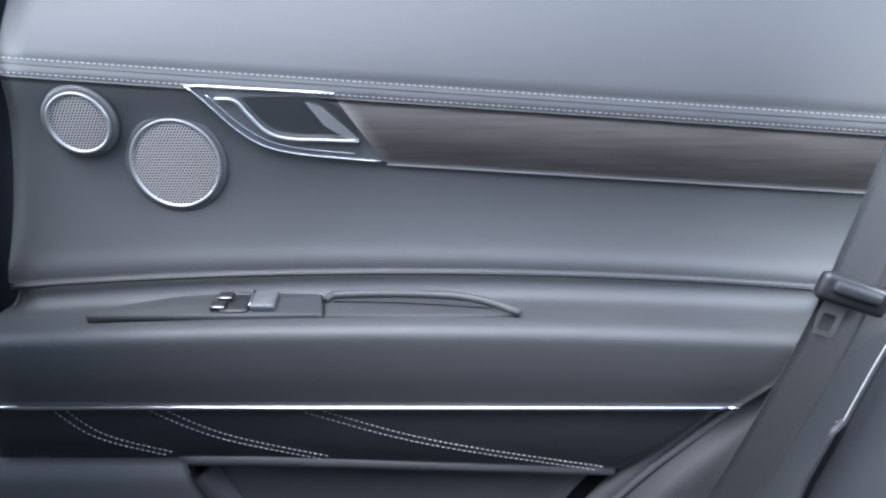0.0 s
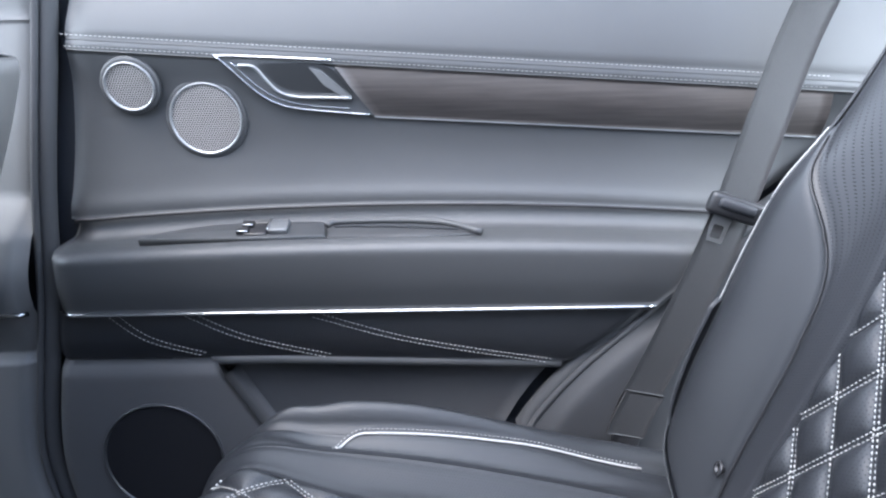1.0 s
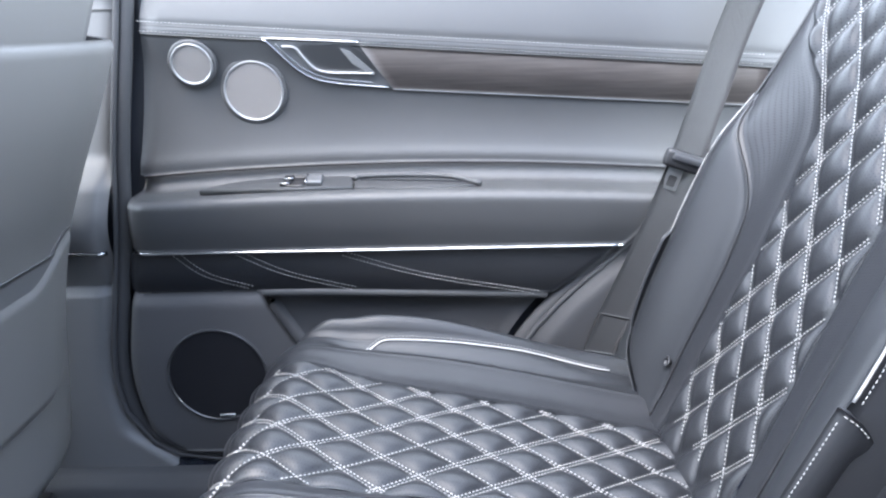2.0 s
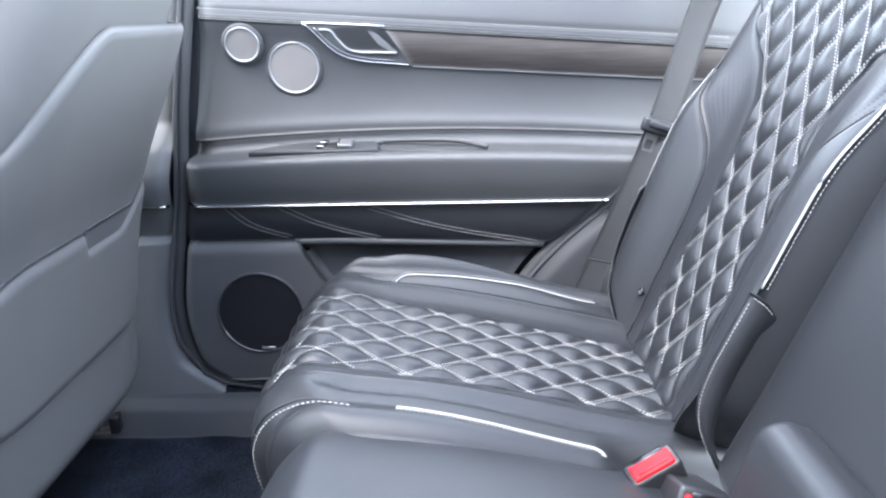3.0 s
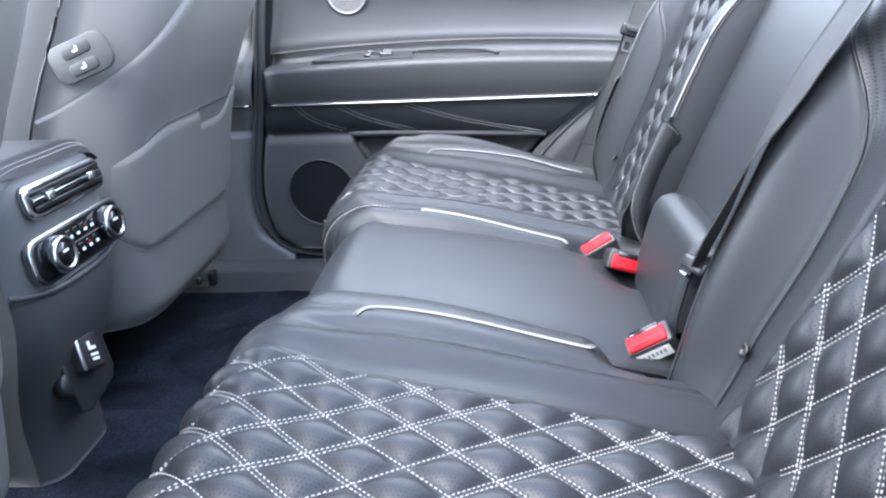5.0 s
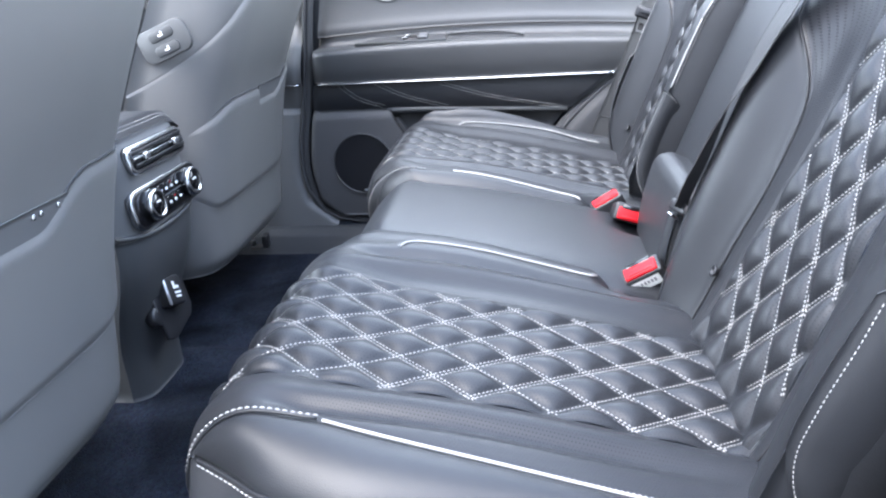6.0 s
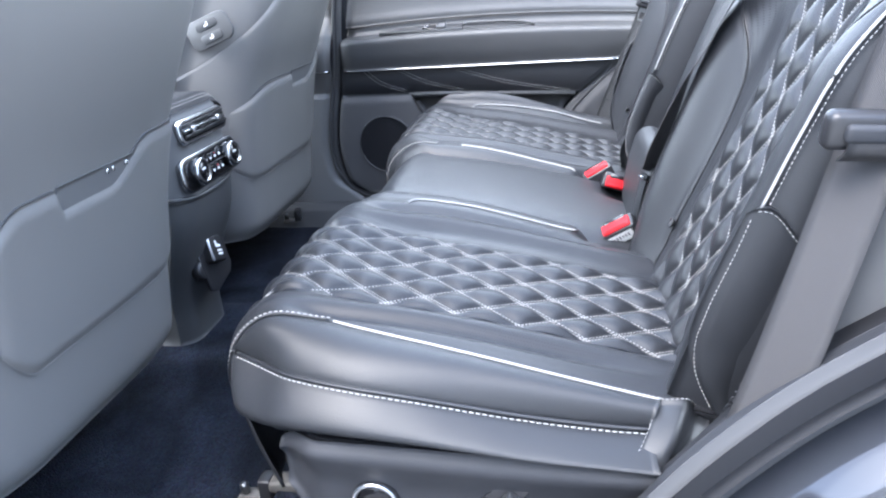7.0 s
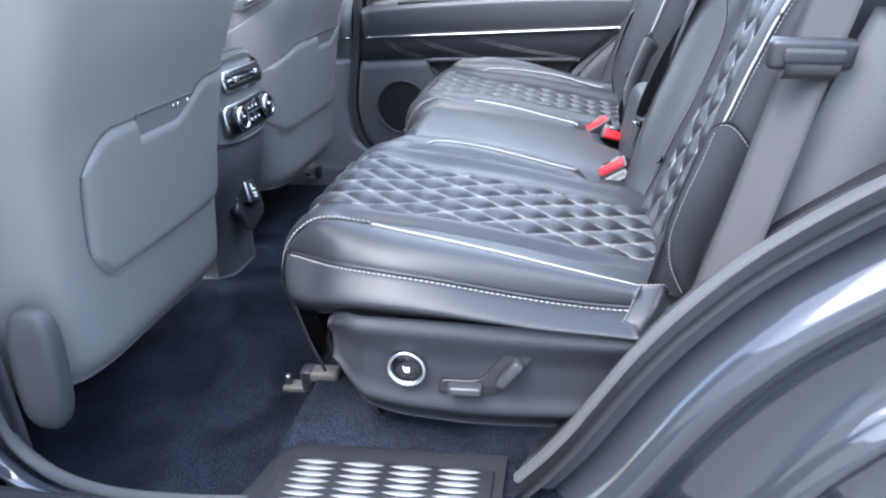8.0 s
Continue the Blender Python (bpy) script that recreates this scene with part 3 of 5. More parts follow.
    if side < 0:
        part("end_cap", sheet(cap, list(np.linspace(0, 1, 14)), list(np.linspace(0, 1, 12)), 0.004, None, flip), LEATHER, root)
        p = [Vector(cap(0.02, e)) + Vector((-0.001, 0, 0.0015)) for e in np.linspace(0.6, 0, 10)] + [Vector(cap(u, 0.02)) + Vector((0, 0, 0.0015)) for u in np.linspace(0.05, 0.7, 10)]
        part("cap_stitching", stitches([([tuple(a) for a in p], [(0, side * 0.5, 0.8)] * len(p))]), THREAD, root, kind="stuff")

    # dark sheet standing in for the deep shade under the front edge
    def under(v, e):
        x, z = cushion_profile(0.005)
        return (x + 0.012 + 0.05 * e + 0.05 * max(0, (v - 0.13) / 0.1) ** 2, side * v, z + 0.035 - 0.098 * e)
    part("under_shade", sheet(under, list(np.linspace(-0.23, 0.228, 34)), list(np.linspace(0, 1, 6)), 0.006, None, not flip), PLASTIC_DARK, root)

    # plastic side panel with the seat's switches
    base_top = lambda x: 0.296 - 0.016 * step(0.05, 0.45, x)
    base_low = curve_of([(0.055, 0.2), (0.075, 0.172), (0.12, 0.15), (0.2, 0.137), (0.35, 0.137), (0.52, 0.15)])

    def base(x, e):
        zt, zb = base_top(x), base_low(x)
        if x < 0.1:
            k = (0.1 - x) / 0.05
            zt -= 0.03 * k * k
        z = zt + (zb - zt) * e
        y = 0.302 - 0.016 * step(0, 0.4, e) - 0.012 * step(0.75, 1.0, e) + 0.008 * math.exp(-((e - 0.8) / 0.1) ** 2) - 0.012 * math.exp(-(e / 0.06) ** 2) - 0.035 * (1 - step(0.05, 0.11, x))
        return (x, side * y, z)
    b = part("side_panel", sheet(base, list(np.linspace(0.055, 0.52, 60)), list(np.linspace(0, 1, 40)), 0.012, None, flip), PLASTIC, root, "grained black plastic side panel")
    if side < 0:
        dial(b, (0.16, -0.2905, 0.224))
        seat_switch(b)

    # ---- backrest ----
    quilt_edge = curve_of([(0.25, 0.095), (0.36, 0.09), (0.6, 0.084), (0.66, 0.09), (0.7, 0.118), (0.74, 0.165), (0.78, 0.195), (0.85, 0.205), (0.93, 0.2)])
    band_edge = curve_of([(0.25, 0.12), (0.36, 0.128), (0.5, 0.13), (0.56, 0.138), (0.62, 0.168), (0.66, 0.2), (0.69, 0.2195), (0.75, 0.221), (0.85, 0.221), (0.93, 0.215)])
    back_edge = curve_of([(0.25, 0.13), (0.29, 0.15), (0.32, 0.175), (0.36, 0.203), (0.43, 0.217), (0.5, 0.222), (0.69, 0.224), (0.8, 0.226), (0.93, 0.22)])
    if side < 0:
        back_edge = curve_of([(0.25, 0.2), (0.3, 0.207), (0.36, 0.213), (0.43, 0.219), (0.5, 0.222), (0.69, 0.224), (0.8, 0.226), (0.93, 0.22)])
        quilt_edge = curve_of([(0.25, 0.118), (0.36, 0.107), (0.45, 0.094), (0.6, 0.084), (0.66, 0.09), (0.7, 0.118), (0.74, 0.165), (0.78, 0.195), (0.85, 0.205), (0.93, 0.2)])
        band_edge = curve_of([(0.25, 0.135), (0.36, 0.136), (0.5, 0.13), (0.56, 0.138), (0.62, 0.168), (0.66, 0.2), (0.69, 0.2195), (0.75, 0.221), (0.85, 0.221), (0.93, 0.215)])
    jut = curve_of([(0.25, 0.016), (0.34, 0.036), (0.44, 0.046), (0.5, 0.046), (0.57, 0.047), (0.63, 0.043), (0.69, 0.022), (0.76, 0.009), (0.85, 0.0), (0.95, 0.0)])

    def back_x(z):
        return 0.5 + 0.385 * (z - 0.36) + 0.4 * max(0.0, z - 0.88) ** 1.5 - 0.25 * max(0, 0.33 - z) ** 1.3

    def back(z, v, lift=0.0):
        a = abs(v)
        x = back_x(z) + 0.008 * (1 - step(0.06, 0.15, a)) - jut(z) * step(0.125, 0.2, a) + 0.006 * max(0.0, (a - 0.195) / 0.03) ** 2
        return (x - lift * 0.93, side * v, z + lift * 0.36)

    def back_quilted(z, v):
        r = (z - 0.28) * 1.072 - R0
        a, b2 = r / BP + v / BW, r / BP - v / BW
        fade = step(0, 0.02, quilt_edge(z) - abs(v) + 0.01)
        return back(z, v, 0.0085 * puff(a, b2, 0.047) * fade - 0.001)

    def back_panel(pname, f, mat, lo, hi, z0, z1, nu, nv, plabel="", roll=0.0036):
        def g(z, e):
            v = lo(z) + (hi(z) - lo(z)) * e
            w = min(e, 1 - e) * abs(hi(z) - lo(z))
            r = roll * (1 - min(1, w / 0.007)) ** 2
            p = f(z, v)
            return (p[0] + r, p[1], p[2])
        return part(pname, sheet(g, list(np.linspace(z0, z1, nu)), list(np.linspace(0, 1, nv)), 0.004, (1.07, max(0.01, abs(hi(0.45) - lo(0.45)))), flip), mat, root, plabel)

    neg = lambda f: (lambda z: -f(z))
    bq = back_panel("quilted_backrest", back_quilted, QUILT, neg(quilt_edge), quilt_edge, 0.27, 0.92, 200, 90, "diamond-quilted black leather with white double stitching")
    back_panel("backrest_band", back, PERFORATED, quilt_edge, band_edge, 0.27, 0.92, 90, 9, "finely perforated black leather band")
    back_panel("backrest_band", back, PERFORATED, neg(band_edge), neg(quilt_edge), 0.27, 0.92, 90, 9, "finely perforated black leather band")
    back_panel("backrest_bolster", back, LEATHER, band_edge, back_edge, 0.27, 0.688, 80, 16)
    back_panel("backrest_bolster", back, LEATHER, neg(back_edge), neg(band_edge), 0.27, 0.688, 80, 16)
    back_panel("shoulder_edge", back, PERFORATED, band_edge, back_edge, 0.688, 0.92, 30, 6)
    back_panel("shoulder_edge", back, PERFORATED, neg(back_edge), neg(band_edge), 0.688, 0.92, 30, 6)

    for sg in (1, -1):
        ln = [(z, sg * band_edge(z)) for z in np.linspace(0.29, 0.68, 50)]
        p, n = seam(back, ln, 0.0)
        part("bolster_seam", tube([(a[0] + 0.0012, a[1], a[2]) for a in p], 0.001, 6), PLASTIC_DARK, root)
    rows = []
    for fam in (1, -1):
        for k in range(-8, 18):
            line = []
            for v in np.linspace(-0.21, 0.21, 150):
                z = 0.28 + (R0 + (k - fam * v / BW) * BP) / 1.072
                if 0.31 < z < 0.91 and abs(v) < quilt_edge(z) - 0.001:
                    line.append((z, v))
                elif line:
                    if len(line) > 5:
                        rows.append((k, line))
                    line = []
            if len(line) > 5:
                rows.append((k, line))
    done = []
    for k, line in rows:
        for off in (0.0,) if k % 3 == 1 else (-0.0023, 0.0023):
            p, n = seam(back_quilted, line, 0.0006 * side, off)
            done.append((p, n * side))
    part("diamond_stitching", stitches(done), THREAD, bq, "white double stitching", kind="stuff")

    FLAP_X = curve_of([(0.29, 0.497), (0.312, 0.485), (0.34, 0.473), (0.375, 0.469), (0.41, 0.476), (0.45, 0.489), (0.5, 0.508)])
    # sides, top and rear of the backrest
    for sg, lab in ((1, "outer"), (-1, "inner")):
        def wing(z, e, sg=sg):
            v = back_edge(z)
            p = back(z, v)
            d = 0.135 * e
            return (p[0] + d - 0.002, side * sg * (v + 0.012 * math.sin(math.pi * min(1, e * 1.2)) - 0.02 * max(0, e - 0.6)), z - 0.3 * d)
        part("backrest_side", sheet(wing, list(np.linspace(0.25, 0.92, 50)), list(np.linspace(0, 1, 14)), 0.004, None, (side * sg > 0) == False), LEATHER, root)
        if side < 0 and sg < 0:
            continue
        zz = np.linspace(0.505, 0.686, 30)
        ln = [(z, sg * back_edge(z)) for z in zz]
        p, n = seam(back, ln, 0.0, 0.0)
        p = [(a[0] - 0.001, a[1] + side * sg * 0.001, a[2]) for a in p]
        part("backrest_piping", tube(p, 0.0013, 8), PIPING, root, "white piping")
        p2 = [(a[0] + 0.004, a[1] + side * sg * 0.0036, a[2]) for a in p]
        part("piping_stitching", stitches([(p2, [(-0.4, side * sg * 0.9, 0)] * len(p2))]), THREAD, root, kind="stuff")

        # stitched side flap below the piping
        def flap(z, e, sg=sg):
            v = (back_edge(z) - 0.004 if side > 0 and sg > 0 else max(back_edge(z), 0.214)) + 0.006
            t = (z - 0.29) / 0.21
            p = (FLAP_X(z), 0, z)
            wide = (0.02 + 0.055 * step(0.0, 0.55, t)) * (1.0 if sg > 0 else 0.4)
            d = -0.006 + wide * e
            return (p[0] + d, side * sg * (v + 0.006 * math.sin(math.pi * e) - 0.01 * max(0, 0.15 - e) ** 0.5), z - 0.3 * d + (0.012 * math.sin(2.2 * math.pi * e) if sg > 0 else -0.022 * e * e) * step(0.8, 1.0, t))
        fl = part("side_flap", sheet(flap, list(np.linspace(0.292, 0.5, 40)), list(np.linspace(0, 1, 14)), 0.006, None, (side * sg > 0) == False), LEATHER, root, "stitched leather side flap")
        pts = [flap(z, 0.1) for z in np.linspace(0.3, 0.492, 30)]
        pts = [(a[0] - 0.001, a[1] + side * sg * 0.0015, a[2]) for a in pts]
        top = [flap(0.497, e) for e in np.linspace(0.12, 0.98 if sg > 0 else 0.8, 14)]
        top = [(a[0], a[1] + side * sg * 0.0015, a[2]) for a in top]
        part("flap_stitching", stitches([(pts, [(-0.3, side * sg, 0)] * len(pts)), (top, [(0, side * sg, 0.2)] * len(top))]), THREAD, fl, kind="stuff")
    # round grommet for the child seat anchor
    g = part("grommet", turned([(0.0065, 0.0), (0.008, 0.0015), (0.0065, 0.003), (0.004, 0.002), (0.0035, -0.004)], 20), PLASTIC_DARK, root, "small black plastic grommet")
    px = back(0.357, 0.14)
    g.matrix_local = pose(px[0] - 0.0005, 0.135, 0.36, 0, -70, 0)
    return root


def dial(parent, at):
    """The round seat heater button in its chrome ring."""
    m = on_wall(*at)
    ring = part("chrome_ring", turned([(0.0245, -0.004), (0.0245, 0.003), (0.0235, 0.0045), (0.021, 0.0045), (0.0185, 0.001), (0.018, -0.003)], 48), CHROME, parent, "satin chrome ring round a black button")
    ring.matrix_local = m
    btn = part("button", turned([(0.018, -0.003), (0.018, 0.0012), (0.0172, 0.002), (0.008, 0.0024)], 40), GLOSS_BLACK, parent)
    btn.matrix_local = m
    # seat pictogram
    bm = bmesh.new()
    for w, h, x, y, r in ((0.0016, 0.007, -0.0028, 0.0008, 12), (0.006, 0.0018, 0.0006, -0.003, 0), (0.001, 0.004, 0.0, 0.001, 0), (0.001, 0.004, 0.0018, 0.001, 0), (0.001, 0.004, 0.0036, 0.001, 0)):
        c = bmesh.ops.create_cube(bm, size=1, matrix=pose(x, y, 0.0027, 0, 0, r) @ Matrix.Diagonal((w, h, 0.0006, 1)))
    mk = part("seat_symbol", bm, MARK, parent, smooth=False)
    mk.matrix_local = m


def seat_switch(parent):
    """The two levers that move the seat, shaped like a cushion and a backrest, in a shallow dish."""
    m = on_wall(0.25, -0.2895, 0.218)
    dish = [(-0.052, -0.026), (-0.05, -0.013), (-0.042, -0.008), (-0.01, -0.008), (0.005, 0.0), (0.03, 0.03), (0.04, 0.034), (0.066, 0.034), (0.064, 0.026), (0.04, -0.004), (0.024, -0.022), (0.01, -0.027)]
    dish = [tuple(a) for a in spline(dish + dish[:1], 3)[:-1]]
    d = part("switch_dish", prism(dish, 0.006, 0.0015), PLASTIC_DARK, parent)
    d.matrix_local = m @ pose(0, 0, 0.0012)
    for nm, w, h, x, y, rot in (("cushion_lever", 0.044, 0.015, -0.018, -0.017, 0), ("backrest_lever", 0.044, 0.016, 0.037, 0.008, 52)):
        bm = box(w, h, 0.016, 0.004, 3)
        for v in bm.verts:
            if v.co.z > 0:
                v.co.y *= 0.8
                v.co.x *= 0.94
        o = part(nm, bm, LEVER, parent, "grey seat lever")
        o.matrix_local = m @ pose(x, y, 0.007, 0, 0, rot)


far_seat = make_seat(1, "rear_seat", "black leather rear seat with white diamond quilting beside the closed door")
near_seat = make_seat(-1, "rear_seat", "black leather rear seat with white diamond quilting and power switches")


def make_middle():
    root = thing("middle_seat", "plain smooth black leather middle seat with folded armrest", "car seat", (0, CY, 0), "rear seats")

    def cushion(s, v):
        x, z = cushion_profile(s)
        e = abs(v) / 0.17
        return (x + 0.012 * e ** 4 + 0.004 + 0.034 * (1 - step(-0.02, 0.12, x)), v, z - 0.0105 - 0.022 * e ** 6 + 0.004 * math.cos(e * 1.5) - 0.03 * math.exp(-((x - 0.452) / 0.035) ** 2 - ((v - 0.075) / 0.035) ** 2))
    part("cushion", sheet(cushion, list(np.linspace(0, s_at_x(0.5), 120)), list(np.linspace(-0.17, 0.17, 40)), 0.004, (1, 1)), LEATHER, root)
    # backrest with its armrest folded up
    def panel(z, v):
        e = abs(v) / 0.172
        x = 0.503 + 0.42 * (z - 0.36) + 0.014 * e ** 6 - 0.01 * math.sin(math.pi * min(1, max(0, (z - 0.36) / 0.6)))
        return (x, v, z)
    part("armrest", sheet(panel, list(np.linspace(0.3, 0.93, 70)), list(np.linspace(-0.172, 0.172, 44)), 0.03, None), LEATHER, root, "smooth black leather armrest folded into the backrest")
    # padded roll under it
    outline = [(-0.008, 0.0), (-0.006, 0.03), (0.001, 0.07), (0.01, 0.106), (0.016, 0.119), (0.025, 0.125), (0.042, 0.124), (0.068, 0.1), (0.078, 0.0)]
    ol = spline(outline, 6)

    def roll(u, v):
        i = u * (len(ol) - 1)
        k = int(min(i, len(ol) - 2))
        p = ol[k] + (ol[k + 1] - ol[k]) * (i - k)
        e = max(0.0, (abs(v + 0.039) - 0.086) / 0.013)
        c = np.array([0.03, 0.07])
        p = p + (c - p) * min(0.96, e ** 3 * 0.96) * 0.25
        return (0.462 + p[0], v * 0.99 + 0.002, 0.296 + p[1])
    part("pull_roll", sheet(roll, list(np.linspace(0, 1, 60)), list(np.linspace(-0.138, 0.06, 50)), 0.004, None, True), LEATHER, root, "padded leather roll at the foot of the armrest")
    for v in (-0.1385, 0.0605):
        bm = prism([tuple(p + (np.array([0.03, 0.07]) - p) * 0.245) for p in ol], 0.006, 0.002)
        o = part("roll_end", bm, LEATHER, root)
        o.matrix_local = pose(0.462, v * 0.99 + 0.002 - (0.0 if v < 0 else -0.004), 0.296, 90, 0, 0)
    return root


middle = make_middle()


# ---- belts and buckles ----
def ribbon(path, width, across, thick=0.0013, n=10):
    """A strap along a path of points; across: its sideways direction at each point."""
    P, A = spline(path, n), spline(across, n)
    L = np.concatenate([[0], np.cumsum(np.linalg.norm(np.diff(P, axis=0), axis=1))])

    def f(i, e):
        i = int(round(i))
        a = A[i] / np.linalg.norm(A[i])
        return tuple(P[i] + a * (e * width))
    me = sheet(f, list(range(len(P))), list(np.linspace(-0.5, 0.5, 7)), thick, None)
    lay = me.uv_layers[0]
    nv = 7
    for lp in me.loops:
        k = lp.vertex_index % (len(P) * nv)
        lay.data[lp.index].uv = (L[k // nv], (k % nv) / (nv - 1) * width)
    return me


def tongue(parent, m, w=0.078):
    """The plastic-cased latch plate that runs on a belt."""
    o = part("latch_casing", box(w, 0.014, 0.026, 0.006, 3), PLASTIC_DARK, parent, "black plastic latch casing")
    o.matrix_local = m
    o = part("casing_slot", box(w * 0.68, 0.016, 0.012, 0.004, 2), PLASTIC, parent)
    o.matrix_local = m @ pose(0, -0.003, 0.003)
    bm = bmesh.new()
    out = rounded(0.022, 0.034, 0.003, 3)
    inn = rounded(0.012, 0.016, 0.002, 3)
    top = [bm.verts.new((x, 0, z)) for x, z in out]
    low = [bm.verts.new((x, 0, z - 0.004)) for x, z in inn]
    for i in range(len(top)):
        j = (i + 1) % len(top)
        bm.faces.new((top[i], top[j], low[j], low[i]))
    bmesh.ops.solidify(bm, geom=bm.faces, thickness=0.0025)
    o = part("latch_plate", bm, SATIN, parent, "bare steel latch plate", smooth=False)
    o.matrix_local = m @ pose(-0.008, 0.002, -0.028)
    return o


def make_belt(side, label):
    root = thing("seat_belt", label, "seat belt", (0, 0, 0), "outer seat belts")
    yb = CY + side * 0.718
    if side > 0:
        path = [(0.457, yb + 0.012, 0.285), (0.46, yb + 0.01, 0.315), (0.5, yb, 0.42), (0.545, yb - 0.006, 0.545), (0.582, yb, 0.66), (0.625, yb + 0.004, 0.8), (0.7, yb - 0.03, 1.0), (0.74, yb - 0.06, 1.07)]
        across = [(1, 0.1, -0.25)] * len(path)
        m = pose(0.556, yb - 0.014, 0.585, 0, 18, -6)
    else:
        path = [(0.465, -0.728, 0.2), (0.487, -0.735, 0.3), (0.529, -0.708, 0.42), (0.574, -0.672, 0.55), (0.59, -0.662, 0.6), (0.632, -0.648, 0.74), (0.685, -0.632, 0.9), (0.74, -0.61, 1.07)]
        across = [(0.7, -0.68, -0.15)] * len(path)
        m = pose(0.576, -0.684, 0.583, 10, 4, 4)
    part("webbing", ribbon(path, 0.05, across), WEBBING, root, "woven dark grey webbing")
    if side > 0:
        tongue(root, m, 0.064)
        o = part("sewn_end", ribbon([(0.45, yb + 0.007, 0.283), (0.458, yb + 0.005, 0.31), (0.472, yb + 0.003, 0.345)], 0.05, [(1, 0.1, -0.25)] * 3, 0.004), WEBBING, root)
        o = part("anchor", box(0.035, 0.02, 0.03, 0.006), PLASTIC_DARK, root)
        o.matrix_local = pose(0.455, yb + 0.016, 0.272, 0, 14, 0)
    else:
        o = part("latch_casing", box(0.08, 0.018, 0.03, 0.007, 3), PLASTIC_DARK, root, "black plastic latch casing")
        o.matrix_local = m
        o = part("casing_bar", box(0.056, 0.014, 0.014, 0.004, 3), PLASTIC, root)
        o.matrix_local = m @ pose(0, -0.008, 0.001)
        o = part("webbing_fold", ribbon([(0.0, 0, 0.006), (0.0, -0.012, 0.003), (0.0, -0.013, -0.008), (0.0, -0.004, -0.018)], 0.05, [(1, 0, 0)] * 4, 0.002), WEBBING, root)
        o.matrix_local = m @ pose(0, 0, -0.006)
    return root


make_belt(1, "dark grey belt hanging before the closed door with its latch")
make_belt(-1, "dark grey belt running down beside the near seat")


def make_centre_belt():
    root = thing("centre_seat_belt", "dark grey belt lying along the middle backrest", "seat belt")
    path = [(0.476, -0.172, 0.405), (0.483, -0.183, 0.437), (0.496, -0.19, 0.475), (0.508, -0.19, 0.507), (0.519, -0.196, 0.54), (0.532, -0.202, 0.57), (0.543, -0.209, 0.598), (0.552, -0.216, 0.622), (0.585, -0.24, 0.7), (0.635, -0.262, 0.82), (0.67, -0.275, 0.9)]
    across = [(0.45, 0.8, -0.4), (0.45, 0.8, -0.4), (0.42, 0.82, -0.38), (0.36, 0.86, -0.3), (0.25, 0.93, -0.2), (0.12, 0.98, -0.1), (0.03, 1, -0.02), (0.0, 1, 0.0), (0.0, 1, 0.0), (0.0, 1, 0), (0.0, 1, 0)]
    path = [(a - 0.005, b, c) for a, b, c in path]
    part("webbing", ribbon(path, 0.048, across), WEBBING, root, "woven dark grey webbing")
    o = part("latch_casing", box(0.02, 0.04, 0.016, 0.004), PLASTIC_DARK, root)
    o.matrix_local = pose(0.478, -0.158, 0.4, 0, 30, 20)
    o = part("latch_plate", box(0.02, 0.012, 0.003, 0.001), CHROME, root)
    o.matrix_local = pose(0.468, -0.157, 0.388, 0, 40, 20)
    return root


make_centre_belt()


def make_buckle(place, along, across, label, tag=False):
    """A belt buckle: black casing, red press button with its slot. along, across: the button's long and short sides."""
    root = thing("belt_buckle", label, "seat belt buckle", place, "belt buckles")
    y = Vector(along).normalized()
    x = Vector(across)
    x = (x - y * x.dot(y)).normalized()
    z = x.cross(y)
    m = Matrix((x, y, z)).transposed().to_4x4()
    root.matrix_basis = Matrix.Translation(place) @ m
    bm = box(0.031, 0.058, 0.075, 0.005, 3, (0, 0, -0.0405))
    for v in bm.verts:
        k = -v.co.z / 0.075
        v.co.y *= 1 - 0.14 * k
        v.co.x *= 1 - 0.1 * k
    part("casing", bm, PLASTIC_DARK, root)
    b = part("press_button", box(0.021, 0.0465, 0.009, 0.0028, 3, (0.0025, 0, -0.0035)), RED, root, "bright red press button")
    part("button_ridge", box(0.004, 0.034, 0.0024, 0.0011, 2, (0.008, 0, 0.001)), RED, b)
    part("latch_slot", box(0.0075, 0.036, 0.003, 0.001, 1, (-0.0085, 0, 0.0)), GLOSS_BLACK, root)
    if tag:
        t = part("label_tag", box(0.0008, 0.04, 0.019, 0.0, 1, (0.0152, 0.0, -0.019)), LABEL, root, "small white sewn label", smooth=False)
        for k in range(6):
            part("print_bar", box(0.0006, 0.0028, 0.005 + 0.001 * (k % 3), 0.0, 1, (0.0158, -0.0125 + 0.005 * k, -0.0175)), INK, t, smooth=False)
    return root


make_buckle((0.4053, 0.1223, 0.3273), (0.041, 0.006, 0.0225), (0.002, -0.018, -0.003), "black buckle with red button beside the far seat")
make_buckle((0.4457, 0.0641, 0.3155), (0.049, 0.0, -0.0145), (-0.004, -0.007, -0.0195), "black buckle with red button on the middle seat")
make_buckle((0.4247, -0.1627, 0.3174), (0.04, -0.004, 0.0235), (0.003, -0.0124, -0.004), "black buckle with red button and white label tag", True)


